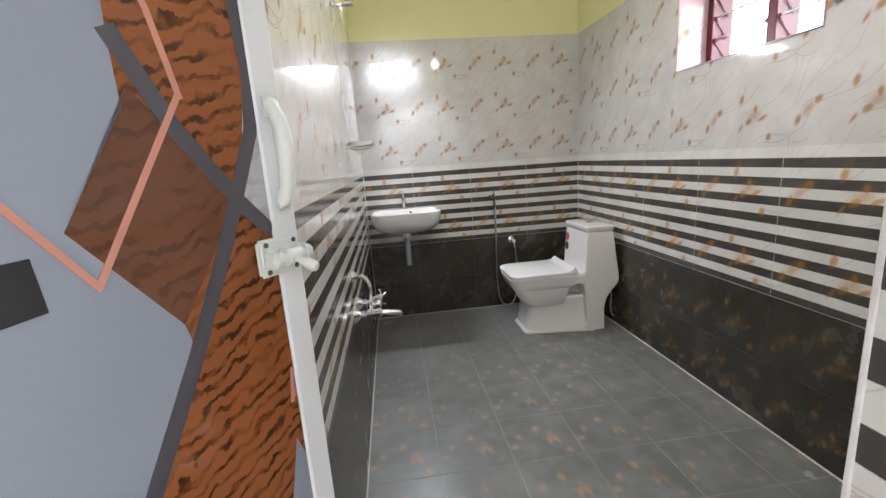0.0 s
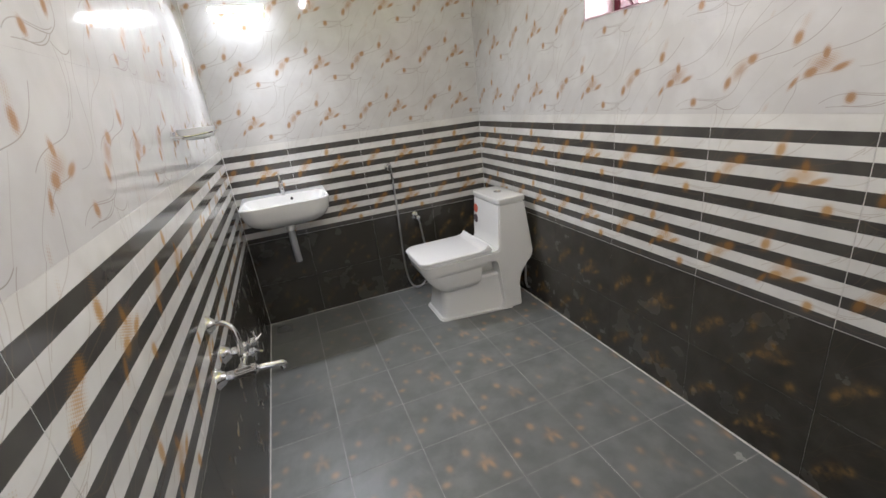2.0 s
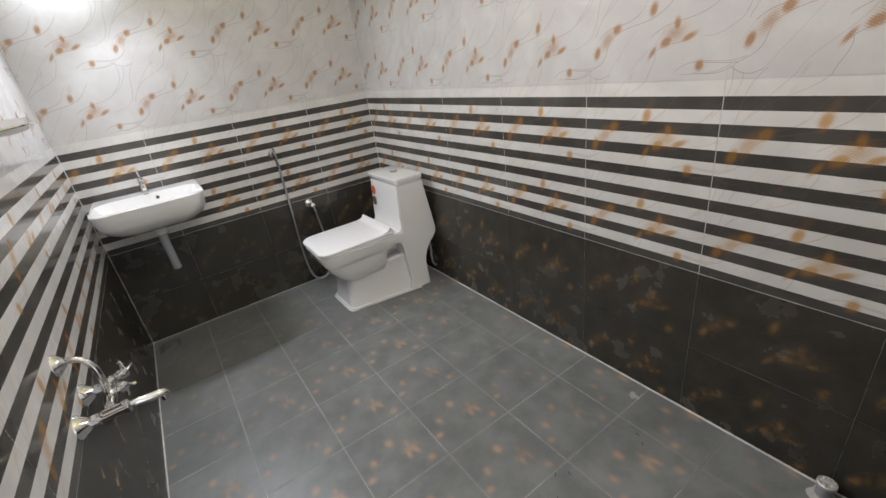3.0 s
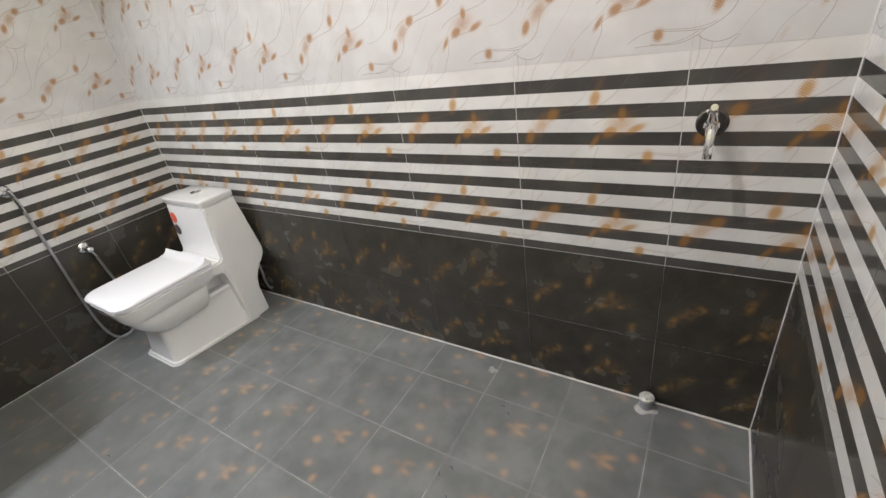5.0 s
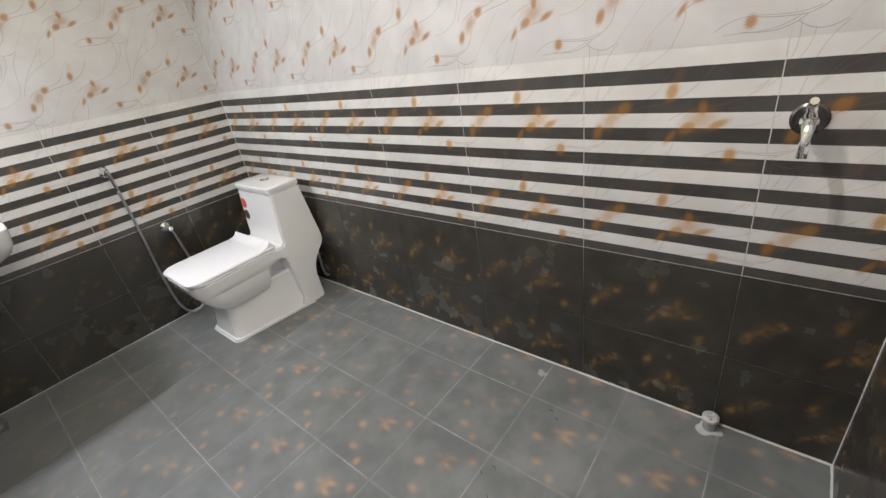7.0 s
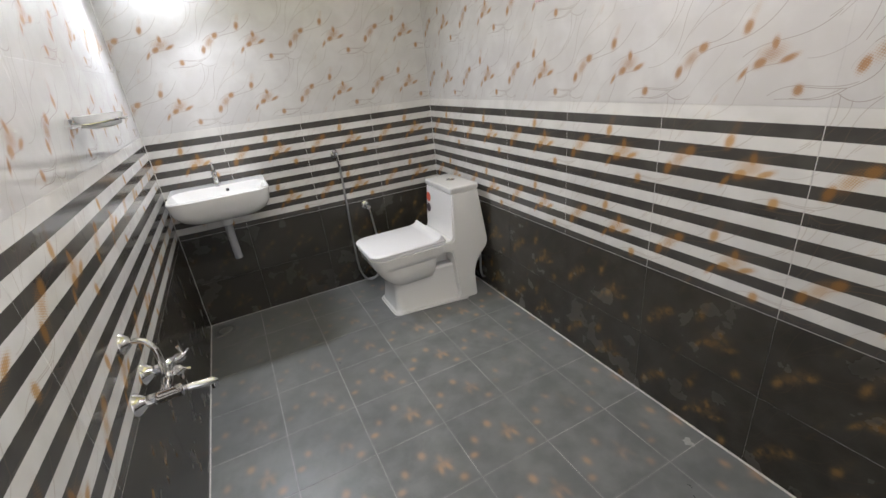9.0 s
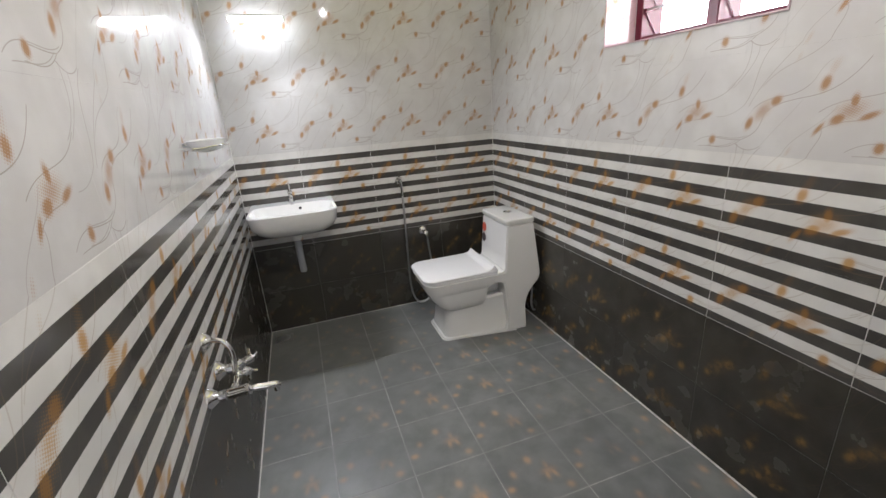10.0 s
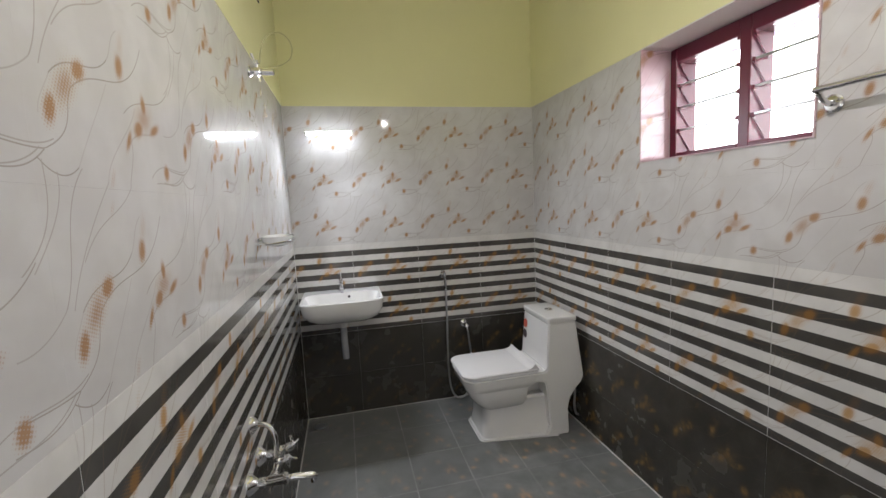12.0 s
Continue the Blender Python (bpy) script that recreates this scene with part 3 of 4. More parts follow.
# tiled and white-edged opening
WT = tile_material("pink_lit_reveal_tile", "reveal")
bm = bmesh.new()
add_box(bm, W - .004, 1.857, wy1 - .001, wy1 + .005, wz0 - .004, wz1)
add_box(bm, W - .004, 1.857, wy0 - .005, wy0 + .001, wz0 - .004, wz1)
add_box(bm, W - .004, 1.857, wy0 + .0012, wy1 - .0012, wz0 - .004, wz0 + .001)
bmesh.ops.translate(bm, verts=bm.verts, vec=(-1.86, -1.9, -1.76))
tagged(ob_of("window_reveal", bm, WT, matrix=pose(1.86, 1.9, 1.76)), "white printed tiles lining the window opening, pink bounced light in their colour", "", "", "structure")
tagged(ob_of("window_head", box(W - .003, 1.857, wy0 + .0012, wy1 - .0012, wz1 - .001, wz1 + .004), M_PLASTER), "plastered head of the window opening", "", "", "structure")

# outside the window
structure("ground", box(-60, 60, -60, 60, -.45, -.35), M_GROUND, "bare earth ground around the house")
structure("sunshade", box(W + OUT, W + OUT + .55, wy0 - .25, wy1 + .25, wz1 + .10, wz1 + .18), M_LILAC, "lilac painted concrete sunshade over the window")
# a sheet that glows by itself stands in for the bright outdoors
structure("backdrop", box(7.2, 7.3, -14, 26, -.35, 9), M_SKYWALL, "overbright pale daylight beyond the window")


# ---- lamps ----
def tube_lamp():
    t = thing("tube_lamp", "lit slim tube lamp on chrome arms above the basin", "lamp", (.277, Y1, 1.90))
    y = Y1 - .12
    part("housing", box(.136, .424, y - .012, y + .014, 1.908, 1.920, bevel=.003, seg=2), M_DOORWHITE, t, "white lamp housing")
    part("tube", rod((.146, y, 1.896), (.414, y, 1.896), .011), M_TUBE, t, "bright white glowing tube")
    for x in (.138, .416):
        part("end_cap", box(x, x + .007, y - .013, y + .013, 1.883, 1.908, bevel=.002), M_CHROME, t, "chrome end cap")
    for x in (.165, .385):
        part("arm", rod((x, y, 1.914), (x, Y1 - .001, 1.914), .005), M_CHROME, t, "chrome arm")
        part("wall_plate", lathe([(.014, 0), (.014, .004), (.008, .008)], along((x, Y1 - .0005, 1.914), (x, y, 1.914))), M_CHROME, t, "chrome wall plate")
    settle(t)


tube_lamp()


def bulb():
    t = thing("pendant_bulb", "lit white bulb hanging on a short wire from the ceiling", "lamp", (.86, 1.42, CEIL))
    part("wire", rod((.86, 1.42, 2.45), (.86, 1.42, CEIL - .02), .003), M_BLACK, t, "black wire")
    part("ceiling_rose", lathe([(.03, 0), (.03, .012), (.012, .024)], along((.86, 1.42, CEIL - .0005), (.86, 1.42, 0))), M_DOORWHITE, t, "white ceiling rose")
    part("holder", lathe([(.010, 0), (.013, .01), (.013, .045), (.008, .055)], pose(.86, 1.42, 2.395)), M_DOORWHITE, t, "white bulb holder")
    b = part("bulb", lathe([(.002, -.012), (.007, -.010), (.0105, -.004), (.011, .003), (.010, .015), (.009, .046)], pose(.86, 1.42, 2.35)), M_BULB, t, "glowing round bulb")
    b.visible_shadow = False
    settle(t)


bulb()


# ---- toilet ----
def toilet():
    t = thing("toilet", "white one-piece toilet with closed square seat beside the tiled wall", "toilet", (1.30, 3.02, 0))
    yc = 3.025
    # pedestal
    bm = bmesh.new()
    rings = []
    for z, xa, xb, hw, r in ((0, 1.045, 1.515, .148, .035), (.012, 1.045, 1.515, .148, .035), (.016, 1.055, 1.508, .138, .035), (.10, 1.066, 1.50, .128, .04), (.20, 1.072, 1.49, .124, .045), (.228, 1.068, 1.485, .128, .05), (.240, 1.075, 1.478, .120, .05), (.241, 1.09, 1.33, .10, .04), (.31, 1.08, 1.32, .12, .05)):
        rings.append(rrect(xa, xb, yc - hw, yc + hw, z, [r, .012, .012, r]))
    loft(bm, rings)
    for v in bm.verts:
        v.co.y = yc + (v.co.y - yc) * (1 + (.48 if v.co.z < .0155 else (.42 if v.co.z < .02 else .12)) * (v.co.x - 1.05) / .46)
    body = part("pedestal", bm, M_CERAMIC, t, "white glazed pedestal")
    part("web", box(1.28, 1.46, yc - .075, yc + .075, .24, .36), M_CERAMIC, t, "white glazed web")
    # bowl
    bm = bmesh.new()
    rings = []
    for z, xa, xb, hw, r in ((.178, 1.085, 1.29, .120, .05), (.20, 1.055, 1.315, .146, .06), (.235, 1.022, 1.328, .164, .07), (.28, .99, 1.335, .174, .075), (.318, .972, 1.34, .175, .08), (.322, .966, 1.345, .179, .08), (.345, .957, 1.395, .184, .08), (.378, .948, 1.40, .188, .08), (.392, .945, 1.40, .190, .08), (.396, .955, 1.40, .182, .075)):
        rings.append(rrect(xa, xb, yc - hw, yc + hw, z, [r, .01, .01, r], 8))
    loft(bm, rings)
    part("bowl", bm, M_CERAMIC, t, "white glazed bowl")
    # rear column with cistern
    side = [(1.435, 0), (1.440, .018), (1.464, .05), (1.466, .12), (1.458, .22), (1.450, .30), (1.440, .334), (1.37, .344), (1.37, .398), (1.448, .400), (1.457, .412), (1.462, .50), (1.478, .688), (1.655, .688), (1.700, .345), (1.685, .305), (1.64, .262), (1.605, .21), (1.590, .15), (1.585, .0)]
    bm = prism(side, (yc - .182, yc + .182), "y", .017, 4)
    for v in bm.verts:
        half = float(np.interp(v.co.z, (0, .12, .40, .70), (.212, .192, .186, .177)))
        v.co.y = yc + (v.co.y - yc) * half / .182
    part("cistern", bm, M_CERAMIC, t, "white glazed cistern")
    bm = bmesh.new()
    loft(bm, [rrect(1.473, 1.660, yc - .178, yc + .178, .690, .018), rrect(1.470, 1.663, yc - .181, yc + .181, .694, .02), rrect(1.468, 1.663, yc - .182, yc + .182, .717, .02),
              rrect(1.472, 1.659, yc - .178, yc + .178, .723, .02), rrect(1.482, 1.65, yc - .168, yc + .168, .7255, .02)])
    part("cistern_lid", bm, M_CERAMIC, t, "white glazed cistern lid")
    b = part("flush_button", lathe([(.027, 0), (.027, .003), (.024, .006), (.022, .006), (.021, .004), (.003, .0045)], pose(1.568, yc, .7256), 28), M_CHROME, t, "round chrome flush button")
    # seat ring and cover
    bm = bmesh.new()
    loft(bm, [rrect(.95, 1.40, yc - .186, yc + .186, .3965, [.085, .02, .02, .085], 8), rrect(.945, 1.405, yc - .190, yc + .190, .402, [.085, .02, .02, .085], 8), rrect(.947, 1.405, yc - .189, yc + .189, .411, [.085, .02, .02, .085], 8)])
    part("seat", bm, M_SEAT, t, "white seat ring")
    bm = bmesh.new()
    cx = []
    for z, q in ((.4125, .004), (.416, 0), (.424, 0), (.430, .005), (.432, .014)):
        cx.append(rrect(.938 + q, 1.40 - q * .3, yc - .192 + q, yc + .192 - q, z, [.075, .012, .012, .075], 8))
    loft(bm, cx)
    cover = part("seat_cover", bm, M_SEAT, t, "white closed seat cover")
    wing = [(1.33, .4315), (1.352, .4345), (1.368, .443), (1.378, .459), (1.381, .459), (1.404, .424), (1.404, .415), (1.33, .415)]
    part("cover_wing", prism(wing, (yc - .188, yc + .188), "y", .003, 2), M_SEAT, cover, "raised rear edge of the cover")
    for y in (yc - .075, yc + .075):
        part("hinge", rod((1.408, y - .02, .418), (1.408, y + .02, .418), .009), M_SEAT, t, "white seat hinge")
    for z, m, lab in ((.608, M_RED, "round red sticker"), (.538, M_NAVY, "round dark sticker")):
        slope = (1.478 - 1.462) / (.688 - .50)
        px = 1.462 + (z - .5) * slope
        part("sticker", lathe([(.030, 0), (.030, .0008), (.001, .001)], along((px - .0002, yc + .145, z), (px - 1, yc + .145, z + slope)), 24), m, t, lab)
    # supply hose at the back
    part("supply_hose", pipe([(1.655, yc - .11, .30), (1.676, yc - .12, .22), (1.672, yc - .12, .12), (1.69, yc - .11, .06), (1.708, yc - .11, .05)], .007), M_STEEL, t, "braided supply hose")
    settle(t)


toilet()
# sealant round its foot
bm = bmesh.new()
loft(bm, [rrect(1.036, 1.524, 3.025 - .157, 3.025 + .157, .0008, .045), rrect(1.040, 1.520, 3.025 - .153, 3.025 + .153, .004, .042), rrect(1.046, 1.514, 3.025 - .147, 3.025 + .147, .0045, .04)])
tagged(ob_of("sealant", bm, simple("white_sealant", (.66, .66, .64), .5), smooth=True), "bead of white cement round the foot of the toilet", "sealant")


# ---- basin ----
def basin():
    t = thing("basin", "white glazed wall-hung wash basin under the tube lamp", "sink", (.29, Y1, .87))
    xa, xb, yf, yb, zt = .042, .535, 3.085, 3.4985, .885
    n = 9
    bm = bmesh.new()
    outer = []
    for z, ins, r in ((zt - .172, .19, .05), (zt - .164, .13, .08), (zt - .146, .072, .10), (zt - .118, .034, .10), (zt - .075, .010, .09), (zt - .03, .003, .08), (zt - .006, 0, .075), (zt, .004, .072)):
        outer.append(rrect(xa + ins * .9, xb - ins * .9, yf + ins * 1.25, yb, z, [r, r, .004, .004], n))
    inner = []
    for z, ins in ((zt, .016), (zt - .008, .020), (zt - .04, .035), (zt - .09, .06), (zt - .115, .10), (zt - .122, .15)):
        inner.append(rrect(xa + ins, xb - ins, yf + ins * .8, yb - .105 - ins * .4, z, max(.012, .075 - ins * .3), n))
    loft(bm, outer + inner)
    part("bowl", bm, M_CERAMIC, t, "white glazed basin bowl")
    part("overflow", lathe([(.009, 0), (.009, .001), (.006, .0012)], along((.33, yb - .1235, zt - .028), (.33, yb - .2, zt - .02)), 18), M_BLACK, t, "dark overflow hole")
    part("drain", lathe([(.022, 0), (.022, .003), (.008, .002)], pose(.29, 3.28, zt - .121), 20), M_CHROME, t, "chrome drain")
    tap = part("tap", lathe([(.021, 0), (.021, .006), (.015, .012), (.013, .055), (.016, .062), (.014, .078), (.006, .083)], pose(.285, yb - .055, zt), 20), M_CHROME, t, "chrome pillar tap")
    part("spout", pipe([(.285, yb - .055, zt + .045), (.285, yb - .09, zt + .062), (.285, yb - .125, zt + .055), (.285, yb - .133, zt + .035)], [.010, .009, .008, .008]), M_CHROME, tap, "chrome spout")
    part("lever", pipe([(.285, yb - .055, zt + .082), (.285, yb - .04, zt + .105), (.285, yb - .03, zt + .118)], [.006, .005, .006]), M_CHROME, tap, "chrome lever")
    part("badge", box(.277, .297, yb - .1265, yb - .105, zt - .0002, zt + .0008), M_NAVY, t, "small dark printed mark", False)
    # waste pipe
    part("waste_nut", lathe([(.024, 0), (.028, .006), (.028, .03), (.024, .036)], pose(.283, 3.28, zt - .200), 22), M_DOORWHITE, t, "white waste nut")
    part("waste_pipe", pipe([(.283, 3.28, zt - .20), (.283, 3.28, zt - .27), (.284, 3.284, zt - .33), (.286, 3.292, zt - .408)], .0205, n=18), M_PVC, t, "grey plastic waste pipe")
    settle(t)


basin()


# ---- health faucet ----
def health_faucet():
    t = thing("health_faucet", "chrome hand spray with long steel hose hanging beside the toilet", "tap", (.99, Y1, .92))
    part("hook", rod((.985, Y1 - .001, .925), (.985, Y1 - .045, .925), .011), M_CHROME, t, "chrome wall hook")
    part("hook_plate", lathe([(.021, 0), (.021, .004), (.012, .010)], along((.985, Y1 - .0005, .925), (.985, 3, .925))), M_CHROME, t, "chrome wall plate")
    part("spray_head", pipe([(.972, 3.425, .955), (.985, 3.445, .950), (.992, 3.452, .92), (.996, 3.455, .87), (.998, 3.458, .83)], [.013, .013, .010, .009, .008], n=14), M_CHROME, t, "chrome spray head")
    part("hose", pipe([(.998, 3.458, .84), (1.0, 3.465, .70), (.998, 3.47, .50), (.995, 3.47, .28), (1.0, 3.46, .13), (1.025, 3.45, .045), (1.07, 3.44, .02), (1.12, 3.44, .05), (1.155, 3.45, .15), (1.165, 3.455, .30), (1.155, 3.455, .42), (1.147, 3.452, .505)], .0068, n=10), M_STEEL, t, "long steel hose")
    settle(t)
    v = thing("angle_valve", "small chrome angle valve on the back wall above the hose", "valve", (1.14, Y1, .57))
    part("flange", lathe([(.027, 0), (.027, .004), (.014, .012)], along((1.13, Y1 - .0005, .555), (1.13, 3, .555))), M_CHROME, v, "chrome flange")
    part("body", rod((1.13, Y1 - .008, .555), (1.13, Y1 - .068, .555), .012), M_CHROME, v, "chrome valve body")
    part("knob", lathe([(.012, 0), (.016, .003), (.016, .02), (.010, .024)], along((1.13, Y1 - .066, .555), (1.13, 3, .555)), 12), M_CHROME, v, "chrome valve knob")
    part("outlet", rod((1.136, Y1 - .05, .550), (1.147, 3.452, .500), .009), M_CHROME, v, "chrome outlet")
    settle(v)


health_faucet()


# ---- wall mixer ----
def mixer():
    t = thing("wall_mixer", "chrome wall mixer tap with long spout and bent pipe", "tap", (0, 1.98, .63))
    zb = .622
    for y in (1.905, 2.055):
        part("flange", lathe([(.033, 0), (.032, .005), (.023, .016), (.015, .026)], along((.0005, y, zb), (1, y, zb)), 24), M_CHROME, t, "chrome wall flange")
        part("union", lathe([(.013, 0), (.013, .008), (.017, .010), (.017, .026), (.013, .028), (.013, .045)], along((.020, y, zb), (1, y, zb)), 8), M_CHROME, t, "chrome union nut")
    part("body", lathe([(.010, 0), (.016, .003), (.017, .04), (.013, .05), (.013, .12), (.017, .13), (.017, .168), (.010, .172)], along((.070, 1.893, zb), (.070, 3, zb)), 18), M_CHROME, t, "chrome mixer body")
    part("spout_union", lathe([(.015, 0), (.017, .006), (.016, .045), (.018, .048), (.018, .060), (.013, .064)], along((.052, 1.903, zb + .001), (.152, 1.905, zb + .004)), 18), M_CHROME, t, "thick chrome union of the spout")
    part("spout", pipe([(.112, 1.904, zb + .001), (.130, 1.906, zb), (.160, 1.910, zb - .006), (.186, 1.914, zb - .011), (.194, 1.915, zb - .022)], [.009, .0105, .0115, .011, .008], n=14), M_CHROME, t, "long flat chrome spout")
    part("spout_nozzle", lathe([(.008, 0), (.009, .003), (.009, .014), (.006, .015)], along((.186, 1.914, zb - .018), (.186, 1.914, zb - 1)), 14), M_CHROME, t, "chrome nozzle under the end of the spout")
    for y, z, out, up in ((2.045, zb + .016, .050, 1), (1.985, zb + .010, .046, -1)):
        k = part("handle", lathe([(.012, 0), (.014, .006), (.011, .012), (.012, .022), (.015, .026), (.014, out - .006), (.006, out)], along((.070, y, z), (.120, y, z + .010)), 16), M_CHROME, t, "chrome round handle")
        tip = Vector((.070 + out * .86, y, z + .010))
        part("handle_arm", pipe([tip, tip + Vector((-.003, 0, up * .018)), tip + Vector((-.006, 0, up * .034))], [.0045, .0035, .0055], n=8), M_CHROME, k, "short chrome handle arm")
        part("handle_arm", pipe([tip, tip + Vector((.010, .004, up * .008)), tip + Vector((.018, .008, up * .014))], [.0045, .0035, .0055], n=8), M_CHROME, k, "short chrome handle arm")
    part("diverter", lathe([(.010, 0), (.010, .018), (.013, .022), (.013, .032), (.005, .036)], along((.070, 2.012, zb + .006), (.086, 2.012, zb + .1)), 16), M_CHROME, t, "chrome diverter knob")
    part("bend_pipe", pipe([(.068, 1.985, zb + .012), (.072, 1.985, zb + .05), (.070, 1.988, zb + .10), (.056, 1.992, zb + .130), (.034, 1.996, zb + .140), (.012, 2.0, zb + .140)], .0082, n=14), M_CHROME, t, "bent chrome pipe")
    part("bend_flange", lathe([(.030, 0), (.029, .005), (.018, .016), (.011, .022)], along((.0005, 2.0, zb + .140), (1, 2.0, zb + .140)), 24), M_CHROME, t, "chrome wall flange")
    settle(t)


mixer()


# ---- bib tap ----
def bib_tap():
    y, z = .736, 1.012
    t = thing("bib_tap", "chrome lever tap in a dark cup on the tiled wall", "tap", (W, y, z))
    part("cup", lathe([(.036, 0), (.036, .002), (.031, .006), (.027, .003), (.014, .002)], along((W - .0005, y, z + .004), (0, y, z + .004)), 28), simple("dark_chrome", (.12, .11, .10), .25, .8), t, "dark chrome wall cup")
    part("body", lathe([(.012, 0), (.012, .02), (.017, .024), (.017, .040), (.013, .046), (.013, .062)], along((W - .002, y, z + .006), (0, y, z + .006)), 20), M_CHROME, t, "chrome tap body")
    part("spout", pipe([(W - .055, y, z + .006), (W - .078, y, z + .004), (W - .093, y, z - .014), (W - .098, y, z - .038), (W - .099, y, z - .055)], [.012, .0115, .0105, .010, .0105], n=14), M_CHROME, t, "chrome spout")
    part("stem", lathe([(.010, 0), (.012, .008), (.009, .018), (.011, .026), (.009, .032)], pose(W - .050, y, z + .014), 16), M_CHROME, t, "chrome tap stem")
    part("lever", pipe([(W - .050, y, z + .042), (W - .066, y, z + .048), (W - .086, y, z + .060)], [.008, .006, .008], n=10), M_CHROME, t, "chrome lever")
    settle(t)


bib_tap()


def floor_outlet():
    t = thing("floor_outlet", "short grey outlet pipe with scratched cap in the tiled floor", "pipe", (1.672, .803, 0))
    part("pipe", lathe([(.022, 0), (.022, .046), (.019, .049)], pose(1.672, .803, .0), 24), M_PVC, t, "grey pipe stub")
    cap = part("cap", lathe([(.023, .0), (.025, .004), (.025, .012), (.021, .015), (.018, .011), (.003, .011)], pose(1.672, .803, .042), 24), simple("dull_cap", (.62, .61, .58), .4, .3, vary=.3, scale=90), t, "pale dull cap")
    for k in range(5):
        a = k * 2.3
        part("plaster_lump", lathe([(.006, 0), (.006, .004), (.002, .009)], pose(1.672 + .013 * math.cos(a), .803 + .013 * math.sin(a), .052), 7), M_GROUT, cap, "lump of dried plaster")
    settle(t)


floor_outlet()
bm = bmesh.new()
ring = [(1.672 + (.036 + .008 * math.sin(3 * a)) * math.cos(a), .803 + (.036 + .008 * math.sin(3 * a + 1)) * math.sin(a)) for a in [2 * math.pi * k / 26 for k in range(26)]]
ring = [(min(x, W - .002), y) for x, y in ring]
loft(bm, [[(x, y, .0006) for x, y in ring], [(1.672 + (x - 1.672) * .72, .803 + (y - .803) * .72, .006) for x, y in ring]])
tagged(ob_of("cement_patch", bm, simple("cement_patch", (.46, .46, .45), .9, vary=.2, scale=60, bump=.4), smooth=True), "rough cement patch round the outlet pipe", "cement")


def floor_trap():
    t = thing("floor_trap", "square steel floor grate in the corner under the basin", "grate", (.085, 3.375, 0))
    part("frame", box(.03, .14, 3.32, 3.43, .0006, .003, bevel=.001), simple("dull_steel", (.27, .27, .265), .4, .7), t, "dull steel grate frame", False)
    part("grate", lathe([(.040, 0), (.040, .0015), (.034, .003), (.03, .001), (.02, .0028), (.012, .001), (.002, .0025)], pose(.085, 3.375, .003), 28), M_STEEL, t, "round steel grate")
    settle(t)


floor_trap()


# ---- soap dish, rail, shower stub ----
def soap_dish():
    t = thing("soap_dish", "clear glass soap dish in a chrome bracket on the wall", "soap dish", (0, 2.40, 1.32))
    dish = bmesh.new()

    def ring(rx, ry, z):
        return [(.072 + rx * math.cos(2 * math.pi * i / 28), 2.40 + ry * math.sin(2 * math.pi * i / 28), z) for i in range(28)]
    loft(dish, [ring(.03, .06, 1.300), ring(.050, .080, 1.306), ring(.060, .092, 1.328), ring(.063, .096, 1.340), ring(.058, .090, 1.340), ring(.046, .076, 1.316), ring(.026, .055, 1.310)])
    part("dish", dish, M_DISH, t, "clear glass dish")
    part("bracket", pipe([(.004, 2.32, 1.318), (.02, 2.305, 1.318), (.062, 2.305, 1.316), (.128, 2.34, 1.322), (.136, 2.40, 1.322), (.128, 2.46, 1.322), (.062, 2.495, 1.316), (.02, 2.495, 1.318), (.004, 2.48, 1.318)], .0035), M_CHROME, t, "chrome wire bracket")
    part("wall_plate", box(.0005, .007, 2.36, 2.44, 1.305, 1.335, bevel=.002), M_CHROME, t, "chrome wall plate")
    settle(t)


soap_dish()


def towel_rail():
    t = thing("towel_rail", "chrome towel rail on round brackets beside the window", "towel rail", (W, 1.2, 1.69))
    xr, zr = W - .062, 1.705
    part("rail", rod((xr, 1.562, zr), (xr, .93, zr), .009, n=16), M_CHROME, t, "chrome rail")
    for y in (1.55, .98):
        part("plate", lathe([(.026, 0), (.026, .004), (.020, .009), (.008, .010)], along((W - .0005, y, 1.668), (0, y, 1.668)), 24), M_CHROME, t, "round chrome plate")
        part("arm", pipe([(W - .006, y, 1.668), (W - .03, y, 1.670), (W - .052, y, 1.685), (xr, y, zr)], [.009, .008, .0075, .010], n=12), M_CHROME, t, "bent chrome arm")
        for dy, dz in ((-.015, .006), (.013, -.008)):
            part("screw", lathe([(.005, 0), (.005, .0015), (.001, .002)], along((W - .0055, y + dy, 1.668 + dz), (0, y + dy, 1.668 + dz)), 10), M_SCREW, t, "dark screw")
    settle(t)


towel_rail()


